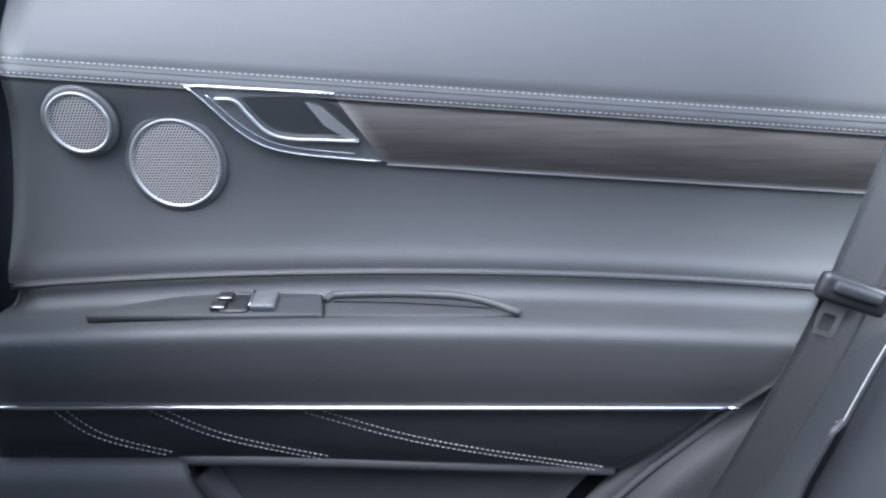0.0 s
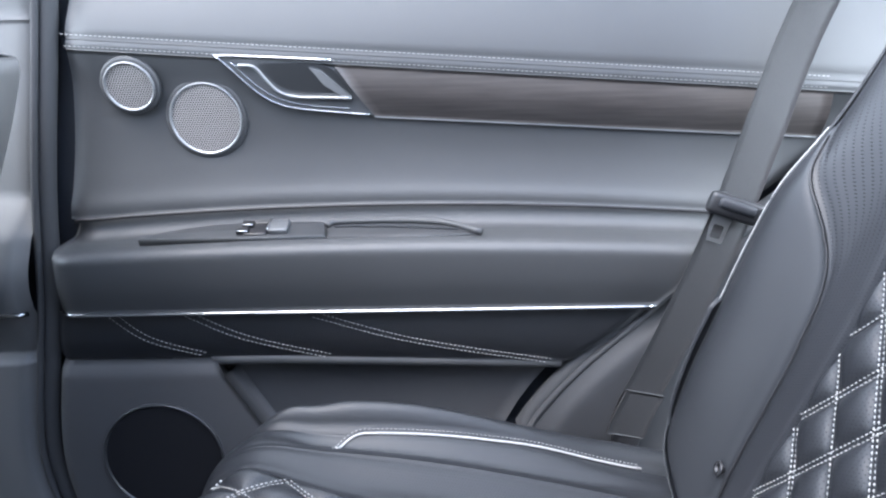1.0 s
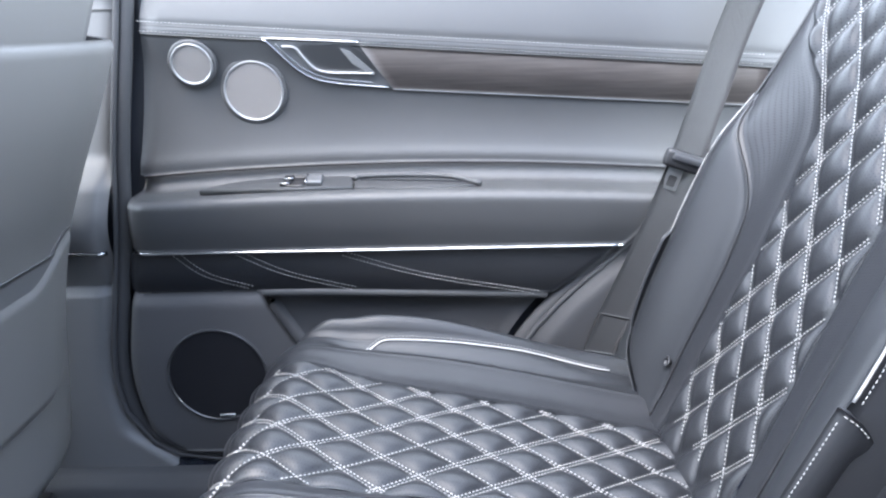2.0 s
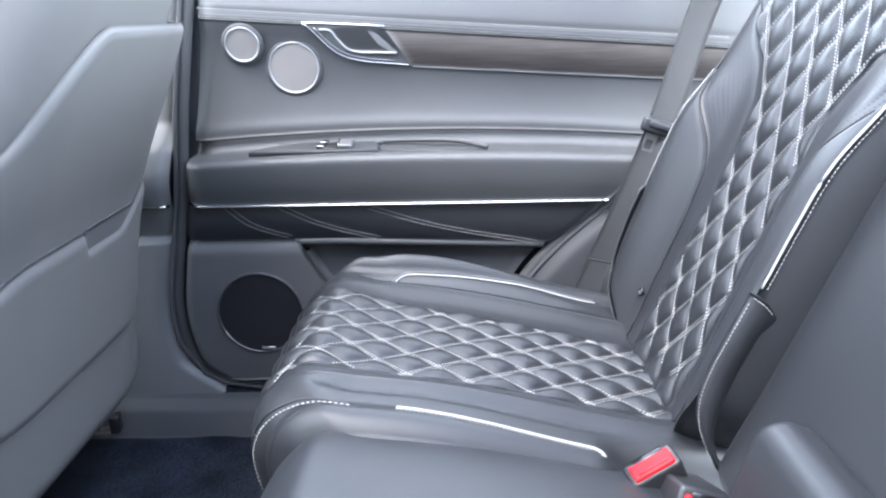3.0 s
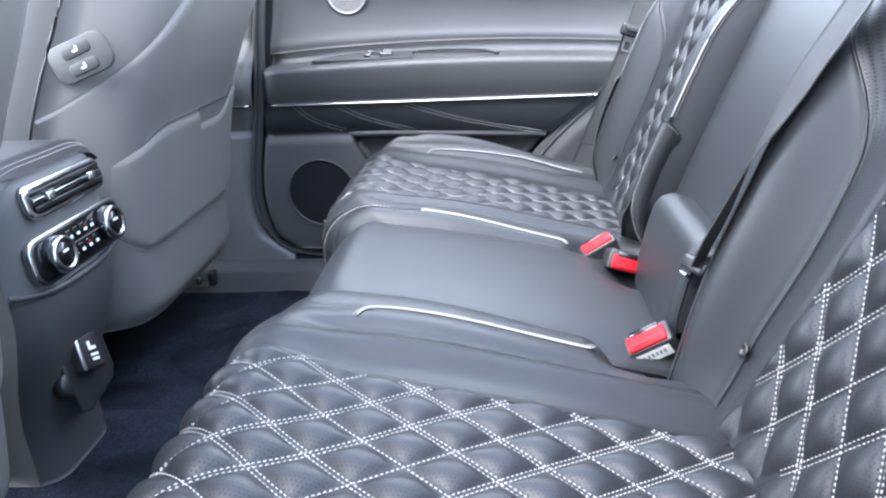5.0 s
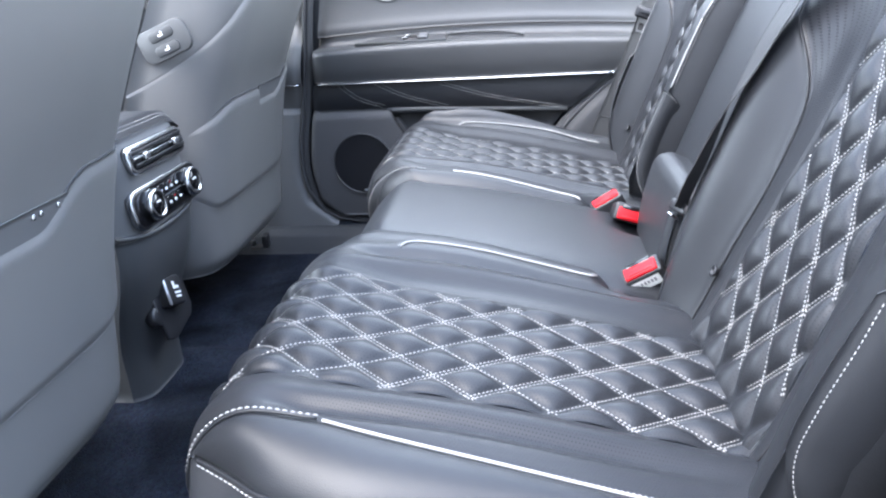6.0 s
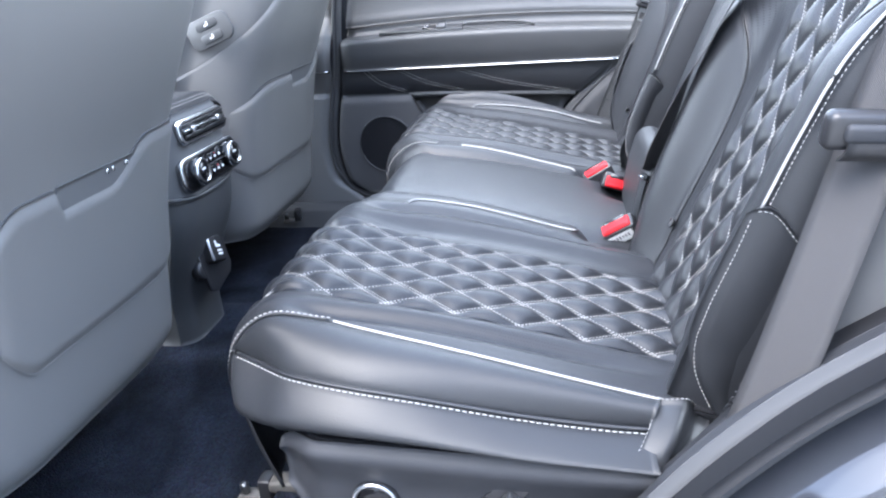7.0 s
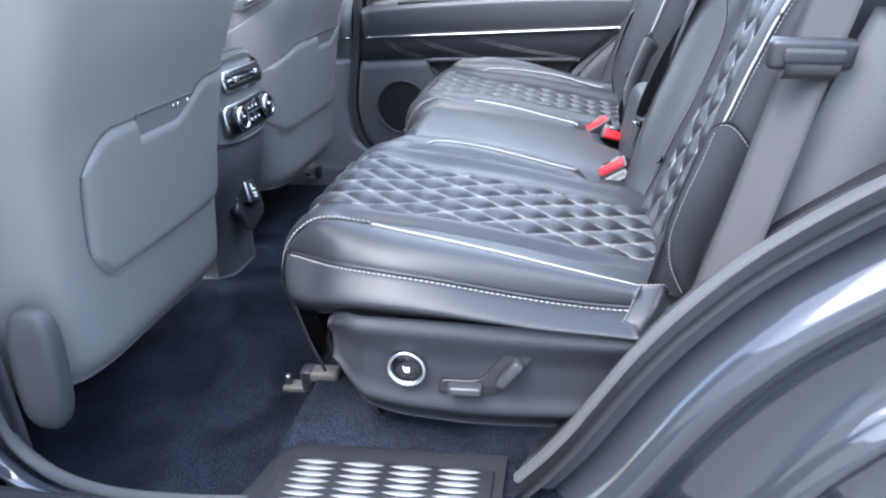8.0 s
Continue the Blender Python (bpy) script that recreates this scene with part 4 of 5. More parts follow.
# ---- the closed far door ----
stitch_z = lambda x: 0.775 - 0.0727 * x
crease_z = lambda x: 0.577 - 0.0975 * (x - 0.139) ** 2
door_front = curve_of([(0.05, -0.2), (0.09, -0.25), (0.12, -0.291), (0.16, -0.307), (0.2, -0.314), (0.38, -0.294), (0.45, -0.281), (0.6, -0.262), (0.79, -0.228), (0.95, -0.2)])
door_rear = curve_of([(0.05, 0.27), (0.2, 0.285), (0.3, 0.336), (0.36, 0.389), (0.434, 0.47), (0.498, 0.53), (0.56, 0.61), (0.65, 0.72), (0.75, 0.8), (0.95, 0.86)])


def door_sheet(y_of, lo, hi, nx, nz, thick=0.01, x0=None, x1=None):
    def g(a, e):
        xa = -0.28 + 0.9 * a
        z = lo(xa) + (hi(xa) - lo(xa)) * e
        l = door_front(z) if x0 is None else x0(z)
        r = door_rear(z) if x1 is None else x1(z)
        x = l + (r - l) * a
        z = lo(x) + (hi(x) - lo(x)) * e
        return (x, y_of(x, z, e), z)
    return sheet(g, list(np.linspace(0, 1, nx)), list(np.linspace(0, 1, nz)), thick, (0.9, 0.2))


def make_door():
    root = thing("door_1", "closed black leather-trimmed car door with wood and chrome", "car door", (0, 0, 0), "", "structure")

    def edge_roll(x, z, amount=0.012):
        d = min(x - door_front(z), door_rear(z) - x)
        return amount * (1 - min(1, max(0, d) / 0.015)) ** 2

    part("upper_pad", door_sheet(lambda x, z, e: 0.766 + 0.055 * e ** 1.4 + 0.05 * max(0, e - 0.8) + 0.004 * (1 - min(1, e / 0.05)) ** 2 + edge_roll(x, z), lambda x: stitch_z(x) - 0.004, lambda x: 0.915, 60, 20), LEATHER_TRIM, root, "padded black leather upper door trim")
    part("seam_strip", door_sheet(lambda x, z, e: 0.7685 + 0.002 * abs(e - 0.5) * 2 + edge_roll(x, z), lambda x: stitch_z(x) - 0.0165, lambda x: stitch_z(x) - 0.0035, 60, 6, 0.006), LEATHER_TRIM, root)
    rows = []
    for dz, dy in ((0.001, 0.7648), (-0.0125, 0.7675)):
        pts = [(x, dy - 0.0004, stitch_z(x) + dz) for x in np.linspace(-0.225, 0.685, 60)]
        rows.append((pts, [(0, -1, 0)] * 60))
    part("trim_stitching", stitches(rows, 0.0036, 0.002, 0.0008, 0.0006), THREAD, root, "white double stitching", kind="stuff")

    mid_y = curve_of([(0.0, 0.787), (0.06, 0.7865), (0.15, 0.792), (0.3, 0.797), (0.6, 0.796), (0.85, 0.786), (1.0, 0.772)])
    part("middle_panel", door_sheet(lambda x, z, e: mid_y(e) + edge_roll(x, z), crease_z, lambda x: stitch_z(x) - 0.017, 60, 40), LEATHER_TRIM, root, "smooth black middle door panel")

    # armrest
    arm = spline([(0.79, 0.0), (0.784, 0.2), (0.772, 0.3), (0.748, 0.36), (0.727, 0.4), (0.716, 0.46), (0.7145, 0.56), (0.72, 0.75), (0.732, 1.0)], 8)

    def armrest(a, e):
        xa = -0.28 + 0.86 * a
        i = e * (len(arm) - 1)
        k = int(min(i, len(arm) - 2))
        p = arm[k] + (arm[k + 1] - arm[k]) * (i - k)
        zt = crease_z(xa)
        z = zt + (0.453 - zt) * ARM_Z(float(p[1]))
        x = door_front(z) + (door_rear(z) - door_front(z)) * a
        front = 1 - min(1, max(0, x - door_front(z)) / 0.05)
        return (x, float(p[0]) + 0.03 * front ** 3, z)
    part("armrest", sheet(armrest, list(np.linspace(0, 1, 70)), list(np.linspace(0, 1, 50)), 0.01, None, True), LEATHER_TRIM, root, "moulded black armrest with a soft ledge")

    # thin dark cord drawing the shade in the crease above the armrest
    part("crease_shade", tube([(x, 0.783, crease_z(x) - 0.001) for x in np.linspace(-0.255, 0.58, 60)], 0.0022, 6), PLASTIC_DARK, root)

    # bright strip and the panel below it
    part("chrome_strip", tube([(x, 0.7335 + 0.012 * (1 - min(1, (x + 0.268) / 0.02)) ** 2, 0.45) for x in np.linspace(-0.268, 0.486, 50)], 0.0038, 10, 0.8), CHROME, root, "thin satin chrome strip")
    part("stitched_panel", door_sheet(lambda x, z, e: 0.758 - 0.012 * e ** 0.8 - 0.005 * math.sin(math.pi * e) + edge_roll(x, z), lambda x: 0.379 - 0.035 * max(0, x), lambda x: 0.4475, 70, 20), LEATHER, root, "dark leather panel with slanting stitch lines")
    rows = []
    for pts in (((-0.208, 0.445), (-0.163, 0.41), (-0.097, 0.3845)), ((-0.11, 0.445), (-0.035, 0.41), (0.07, 0.3785)), ((0.055, 0.441), (0.185, 0.402), (0.358, 0.3665))):
        ln = spline(pts, 14)
        for k in (-1, 1):
            q = []
            for j, (x, z) in enumerate(ln):
                zz = z + k * 0.0024
                e = (zz - (0.379 - 0.035 * max(0, x))) / (0.4475 - 0.379 + 0.035 * max(0, x))
                e = min(1, max(0, e))
                q.append((x + k * 0.004, 0.758 - 0.012 * e ** 0.8 - 0.005 * math.sin(math.pi * e) - 0.0007, zz))
            rows.append((q, [(0, -1, 0.2)] * len(q)))
    part("slanting_stitching", stitches(rows, 0.0036, 0.002, 0.0009, 0.0006), THREAD, root, "three slanting double rows of white stitches", kind="stuff")

    # lower panel with loudspeaker, map pocket behind it
    low_top = lambda x: 0.3775 - 0.035 * max(0, x)
    part("lower_panel", door_sheet(lambda x, z, e: 0.746 + 0.012 * max(0, e - 0.94) / 0.06 + 0.02 * max(0, 0.15 - e) + edge_roll(x, z, 0.02), lambda x: 0.09, low_top, 30, 40, 0.05, None, lambda z: -0.088 + 0.13 * max(0, (0.362 - z) / 0.2) - 0.02 * max(0, (z - 0.355) / 0.02)), LOW_TRIM, root, "black lower door panel")
    part("pocket_rim", tube([(x, 0.762 + 0.01 * max(0, x), low_top(x) - 0.004) for x in np.linspace(-0.09, 0.375, 30)], 0.0065, 8, 1.2), LEATHER_TRIM, root)
    part("pocket_back", door_sheet(lambda x, z, e: 0.80, lambda x: 0.06, lambda x: low_top(x) + 0.002, 20, 12, 0.01, lambda z: -0.16), LOW_TRIM, root, "dark map pocket")

    # loudspeakers
    for nm, x, y, z, r, mat, lab in (("tweeter", -0.158, 0.776, 0.73, 0.031, MESH_GRILLE, "small round perforated metal speaker grille"), ("midrange_speaker", -0.073, 0.7875, 0.688, 0.0455, MESH_GRILLE, "round perforated metal speaker grille")):
        m = on_wall(x, y + (0.003 if r < 0.04 else 0.0045), z, 14 if r < 0.04 else 6)
        o = part(nm, turned([(r, -0.006), (r, 0.0022), (r - 0.001, 0.0034), (r - 0.0026, 0.003), (r - 0.0034, 0.0008)], 56), SATIN, root, lab)
        o.matrix_local = m
        g = part("grille", turned([(r - 0.003, -0.004), (r - 0.003, 0.001), (r * 0.5, 0.00105), (0.002, 0.0011)], 56), mat, o, smooth=False)
        d = part("surround", turned([(r + 0.006, -0.005), (r + 0.005, -0.0005), (r + 0.002, 0.0006), (r - 0.001, 0.0002)], 56), LEATHER_TRIM, o)
    m = on_wall(-0.166, 0.7445, 0.236)
    o = part("woofer", turned([(0.082, -0.006), (0.0825, 0.003), (0.081, 0.0042), (0.0795, 0.003), (0.079, -0.002)], 64), LEVER, root, "large round dark speaker grille with thin bright ring")
    o.matrix_local = m
    part("grille", turned([(0.079, -0.004), (0.0785, 0.0012), (0.04, 0.00125), (0.002, 0.0013)], 64), DARK_GRILLE, o, smooth=False)
    pl = part("badge", box(0.026, 0.006, 0.0015, 0.0005, 1, (0.01, -0.072, 0.0045)), SILVER, o)

    # wood trim
    def wood(a, e):
        x = 0.094 + 0.6 * a + (1 - e) * 0.044 * (1 - a)
        zt, zb = stitch_z(x) - 0.018, 0.6965 - 0.065 * x
        z = zb + (zt - zb) * e
        return (x, 0.7915 - 0.021 * e - 0.006 * math.sin(math.pi * e), z)
    part("wood_trim", sheet(wood, list(np.linspace(0, 1, 40)), list(np.linspace(0, 1, 16)), 0.004, None), WOOD, root, "matt brown open-pore wood trim")
    part("wood_edge", tube([(x, 0.792, 0.695 - 0.065 * x) for x in np.linspace(0.138, 0.69, 30)], 0.0013, 6), HANDLE_GREY, root, "thin grey edge")

    # inside handle
    def wall_pt(x, z, out=0.0):
        return (x, 0.772 + (0.765 - z) * 0.28 - out, z)
    bl = [tuple(a) for a in spline([(-0.044, 0.762), (-0.03, 0.7475), (-0.005, 0.7215), (0.02, 0.7055), (0.05, 0.698), (0.09, 0.6935), (0.132, 0.6895)], 6)]
    outline = [(-0.048, 0.7655)] + bl + [(0.138, 0.6885), (0.092, 0.757)]

    def flat_plate(pts, out, depth=0.006):
        bm = bmesh.new()
        f = [bm.verts.new(wall_pt(x, z, out)) for x, z in pts]
        bk = [bm.verts.new(wall_pt(x, z, out - depth)) for x, z in pts]
        bm.faces.new(f)
        bm.faces.new(bk[::-1])
        for i in range(len(pts)):
            j = (i + 1) % len(pts)
            bm.faces.new((f[j], f[i], bk[i], bk[j]))
        bmesh.ops.recalc_face_normals(bm, faces=bm.faces)
        return bm
    h = part("handle_bezel", flat_plate(outline, 0.003), HANDLE_GREY, root, "dark satin door handle surround with chrome rim", smooth=False)
    part("bezel_rim", tube([wall_pt(-0.048, 0.7655, 0.004)] + [wall_pt(x, z, 0.004) for x, z in bl[3:]], 0.0012, 8), CHROME, h, "polished chrome rim")
    part("top_rim", tube([wall_pt(x, 0.764 - 0.061 * (x + 0.03), 0.005) for x in np.linspace(-0.044, 0.092, 12)], 0.0024, 8, 0.8), CHROME, h)
    part("inner_rim", tube([wall_pt(x + 0.004, z + 0.0055, 0.0042) for x, z in bl[5:-4]], 0.0008, 6), CHROME, h)
    cup = [tuple(a) for a in spline([(-0.022, 0.7535), (0.0, 0.747), (0.01, 0.733), (0.028, 0.717), (0.06, 0.711), (0.112, 0.7085), (0.088, 0.748), (0.03, 0.754), (-0.022, 0.7535)], 5)[:-1]]
    part("handle_cup", flat_plate(cup, 0.0045, 0.003), DARK_CHROME, h, "dark satin recess behind the pull", smooth=False)
    lev = [wall_pt(x, z, 0.008) for x, z in spline([(-0.02, 0.7525), (-0.002, 0.7505), (0.009, 0.737), (0.024, 0.7205), (0.045, 0.7135), (0.08, 0.712), (0.112, 0.7105)], 7)]
    part("pull_lever", tube(lev, 0.003, 10, 0.7), SATIN, h, "curved chrome pull lever")
    wedge = [(0.064, 0.748), (0.078, 0.744), (0.113, 0.712), (0.1, 0.7135), (0.08, 0.726)]
    part("lever_wing", flat_plate(wedge, 0.007, 0.003), SATIN, h, "satin wing of the lever", smooth=False)

    # switches on the armrest
    sw = pose(0, 0.754, 0.5555, 17, 0, 0)
    plate = [tuple(a) for a in spline([(-0.155, -0.021), (-0.13, -0.007), (-0.09, 0.006), (-0.04, 0.0135), (0.06, 0.0145), (0.072, 0.004), (0.076, -0.021)], 4)]
    o = part("switch_plate", prism(plate, 0.01, 0.002), ARM_PLATE, root, "black window switch plate")
    o.matrix_local = sw
    for k, (x, w) in enumerate(((-0.024, 0.015), (0.012, 0.024))):
        if k == 0:
            for y in (-0.011, 0.004):
                b = part("heater_button", box(w, 0.012, 0.006, 0.0015, 2, (x + y * 0.25, y, 0.003)), PLASTIC_DARK, o)
                part("button_edge", box(w, 0.0025, 0.0015, 0.0005, 1, (x + y * 0.25, y - 0.0055, 0.006)), CHROME, b)
        else:
            b = part("window_switch", box(w, 0.026, 0.008, 0.002, 2, (x + 0.005, -0.003, 0.003)), HANDLE_GREY, o, "silver-tipped window switch")
            part("switch_edge", box(0.003, 0.026, 0.003, 0.0008, 1, (x - 0.007, -0.003, 0.0065)), CHROME, b)
            part("switch_well", box(0.03, 0.03, 0.002, 0.004, 2, (x - 0.024, -0.003, 0.0006)), PLASTIC_DARK, o)
    grip = [tuple(a) for a in spline([(0.078, -0.02), (0.078, 0.006), (0.1, 0.012), (0.17, 0.012), (0.225, 0.004), (0.268, -0.019)], 5)]
    o2 = part("grip_recess", prism(grip, 0.01, 0.002), ARM_PLATE, root, "long finger recess in the armrest")
    o2.matrix_local = sw @ pose(0, 0, -0.002)
    part("recess_lip", tube([(x, y, 0.0025) for x, y in grip[4:]], 0.0042, 10), LEATHER_TRIM, o2)
    part("recess_floor", tube([(x, 0.002 - 0.012 * ((x - 0.085) / 0.16) ** 2, 0.0012) for x in np.linspace(0.085, 0.24, 16)], 0.0012, 6), PLASTIC, o2)
    return root


ARM_Z = curve_of([(0.0, 0.0), (0.2, 0.16), (0.3, 0.235), (0.36, 0.245), (0.4, 0.26), (0.46, 0.32), (0.56, 0.43), (0.75, 0.7), (1.0, 1.0)])
make_door()


# ---- pillar, quarter trim, floor, sill ----
def make_pillar_trim():
    """The trim ahead of the far door, which carries the door's lines on."""
    root = thing("pillar_trim", "black moulded trim ahead of the closed door", "car trim", (0, 0, 0), "", "structure")
    gap = 0.031

    def lower(a, e):
        z = 0.04 + 0.77 * e
        x = door_front(max(z, 0.055)) - gap - 0.62 * (1 - a)
        y = 0.757
        if z < 0.381:
            y = 0.752
        elif z < 0.45:
            y = 0.77 - 0.033 * (z - 0.381) / 0.069
        elif z < 0.54:
            y = 0.735 - 0.012 * math.sin(math.pi * (z - 0.45) / 0.09)
        else:
            y = 0.735 + 0.05 * step(0.54, 0.6, z)
        y += 0.02 * max(0, 1 - (1 - a) * 0.62 / 0.018) ** 2
        return (x, y, z)
    def upper(a, e):
        z = 0.8 + 0.5 * e
        x = door_front(z) - gap - 0.62 * (1 - a)
        return (x, 0.79 - 0.02 * e + 0.02 * max(0, 1 - (1 - a) * 0.62 / 0.018) ** 2, z)
    part("upper_trim", sheet(upper, list(np.linspace(0, 1, 40)), list(np.linspace(0, 1, 20)), 0.01, None), GREY_TRIM, root, "grey upper pillar trim")
    part("trim_panel", sheet(lower, list(np.linspace(0, 1, 60)), list(np.linspace(0, 1, 120)), 0.01, None), DOOR_GREY, root)
    part("chrome_strip", tube([(x, 0.735, 0.4505) for x in np.linspace(-0.55, -0.32, 20)] + [(-0.313, 0.742, 0.4505)], 0.0034, 8), CHROME, root, "thin satin chrome strip")
    return root


make_pillar_trim()


def far_sill(x, e):
    """The moulded sill below the closed door, rounded over towards the carpet."""
    y, z = np.interp(e, (0, 0.3, 0.5, 0.7, 1), (0.685, 0.7, 0.712, 0.735, 0.79)), np.interp(e, (0, 0.3, 0.5, 0.7, 1), (0.0, 0.025, 0.045, 0.058, 0.064))
    return (x, float(y), float(z))


_fs = part("sill_far", sheet(far_sill, list(np.linspace(-1.0, 0.3, 40)), list(np.linspace(0, 1, 24)), 0.01, None), QUARTER, None)
tagged(_fs, "dark grey moulded sill below the closed door", "door sill", "", "structure")


def seal_line(y, off, zs):
    return [(door_front(z) + off, y, z) for z in zs]


_z = np.linspace(0.98, 0.16, 50)
_seal = seal_line(0.775, -0.018, _z)
_seal += [(-0.318, 0.775, 0.13), (-0.3, 0.775, 0.1), (-0.26, 0.775, 0.078), (-0.2, 0.775, 0.068), (0.2, 0.775, 0.066), (0.26, 0.775, 0.08)] + [(door_rear(z) + 0.012, 0.772, z) for z in np.linspace(0.14, 0.95, 40)]
ds = thing("door_seal", "black rubber seal round the closed door", "door seal", kind="structure")
part("outer_lip", tube(_seal, 0.0115, 10), DARK_SEAL, ds)
part("inner_lip", tube([(x - 0.008 if i < 50 else x + 0.006, y - 0.014, z) for i, (x, y, z) in enumerate(_seal)], 0.0045, 8), DARK_SEAL, ds)


def arch_near():
    """The rear edge of the open near doorway, in x and z."""
    return spline([(0.1, 0.075), (0.2, 0.07), (0.262, 0.083), (0.3, 0.115), (0.345, 0.17), (0.385, 0.232), (0.42, 0.285), (0.465, 0.341), (0.528, 0.404), (0.617, 0.469), (0.7, 0.515), (0.8, 0.58), (0.87, 0.68), (0.9, 0.82), (0.905, 1.0)], 6)


ARCH = arch_near()[14:]


def make_quarter(side, label):
    """Trim between the door opening and the rear seat."""
    root = thing("quarter_trim", label, "car trim", (0, 0, 0), "", "structure")

    def f(a, e):
        z = 0.1 + 0.95 * e
        l = door_rear(z) + 0.02 if side > 0 else float(np.interp(z, ARCH[:, 1], ARCH[:, 0])) + 0.004
        x = l + (1.0 - l) * a
        y = 0.765 - (0.03 if side > 0 else 0.1) * step(0, 0.02, x - l) + 0.04 * max(0, z - 0.55) - 0.015 * step(0.1, 0.25, x - l) * (1 - step(0.45, 0.6, z))
        return (x, CY + side * (y - CY * side) if side > 0 else CY - y, z)
    # the near trim's darker plastic puts the cavity's shade into its colour
    part("trim_panel", sheet(f, list(np.linspace(0, 1, 40)), list(np.linspace(0, 1, 60)), 0.01, None, side < 0), QUARTER if side > 0 else SILL, root)
    return root


make_quarter(1, "grey moulded wheel arch trim behind the closed door")
make_quarter(-1, "moulded wheel arch trim beside the near seat, coloured dark for its shaded cavity")


def bolster_panel(side):
    """Dark padded panel between the seat's side and the wheel arch."""
    root = thing("side_bolster", "black padded side bolster with embossed airbag lettering", "car trim")

    def f(z, e):
        x = 0.535 + 0.385 * (z - 0.36) + 0.14 * e
        y = 0.645 + 0.03 * math.sin(math.pi * min(1.0, e * 0.9)) - 0.02 * e + 0.02 * step(0.5, 0.3, z)
        return (x, CY + side * y, z)
    b = part("padding", sheet(f, list(np.linspace(0.12, 0.62, 40)), list(np.linspace(0, 1, 16)), 0.01, None, side > 0), LEATHER_TRIM, root)
    if side < 0:
        cu = bpy.data.curves.new("airbag_text", "FONT")
        cu.body, cu.size, cu.extrude = "AIRBAG", 0.0125, 0.0006
        ob = new("airbag_text", cu)
        dg = bpy.context.evaluated_depsgraph_get()
        me = bpy.data.meshes.new_from_object(ob.evaluated_get(dg))
        bpy.data.objects.remove(ob)
        t = part("lettering", me, PLASTIC, root, "embossed word AIRBAG", smooth=False)
        t.matrix_local = pose(0.494, CY - 0.652, 0.312, 90, 0, 0) @ pose(0, 0, 0, 0, 0, 66)
    return root


bolster_panel(-1)


# floor: footwell, raised platform under the rear seats, tunnel
def floor_z(x, y):
    z = 0.102 * step(-0.058, -0.02, x)
    z = max(z, 0.03 * step(0.19, 0.12, abs(y - CY)))
    edge = step(0.7, 0.79, abs(y - CY)) * 0.07
    z = max(z, edge)
    return z + 0.004 * noise.noise((x * 7, y * 7, 0.3)) + 0.002 * noise.noise((x * 25, y * 25, 1.3))


fl = tagged(part("floor", sheet(lambda x, y: (x, y, floor_z(x, y)), list(np.linspace(-1.3, 1.0, 150)), list(np.linspace(-0.8, 0.79, 110)), 0.02), CARPET, None), "dark grey loop-pile car carpet", "floor", "", "structure")


def make_body_side():
    """The painted body round the open near door: rear arch, sill."""
    root = thing("body_side", "glossy dark grey painted door frame and wheel arch", "car body", (0, 0, 0), "", "structure")
    A = arch_near()
    T = np.gradient(A, axis=0)
    T /= np.linalg.norm(T, axis=1, keepdims=True)
    Nn = np.stack([T[:, 1], -T[:, 0]], axis=1)

    def sweep(pname, prof, mat, lab="", n=6, parent=root):
        pr = spline(prof, n)

        def f(i, e):
            i = int(round(i))
            k = e * (len(pr) - 1)
            j = int(min(k, len(pr) - 2))
            o = pr[j] + (pr[j + 1] - pr[j]) * (k - j)
            p = A[i] + Nn[i] * o[0]
            return (p[0], o[1], p[1])
        return part(pname, sheet(f, list(range(len(A))), list(np.linspace(0, 1, len(pr))), 0.003, None, True), mat, parent, lab)
    sweep("inner_seal", [(0.01, -0.712), (0.008, -0.722), (0.005, -0.734), (0.004, -0.744)], PLASTIC, "dark inner seal trim")
    sweep("seal", [(0.0168, -0.748), (0.0178, -0.7525), (0.022, -0.7545), (0.032, -0.7555), (0.038, -0.7545), (0.041, -0.75)], SEAL, "grey rubber door seal")
    sweep("seal", [(0.002, -0.735), (0.0025, -0.746), (0.005, -0.7505), (0.0105, -0.7525), (0.0145, -0.752), (0.016, -0.747)], SEAL, "grey rubber door seal")
    sweep("frame_flange", [(0.038, -0.75), (0.044, -0.764), (0.054, -0.785), (0.066, -0.802), (0.08, -0.806), (0.096, -0.8), (0.112, -0.786), (0.135, -0.778), (0.165, -0.778), (0.19, -0.788), (0.2, -0.803), (0.208, -0.812), (0.218, -0.812), (0.226, -0.806), (0.25, -0.808), (0.28, -0.822), (0.3, -0.845), (0.32, -0.87), (0.36, -0.89), (0.5, -0.9), (0.7, -0.88)], PAINT, "glossy dark grey paint")
    for i, (o, y) in enumerate(((0.15, -0.78), (0.24, -0.81))):
        p = A[24 + i * 14] + Nn[24 + i * 14] * o
        pl = part("drain_plug", turned([(0.008, -0.002), (0.008, 0.002), (0.006, 0.0035), (0.002, 0.0035)], 20), RUBBER, root)
        pl.matrix_local = pose(p[0], y - 0.001, p[1], 90, 0, 0)
    return root


make_body_side()


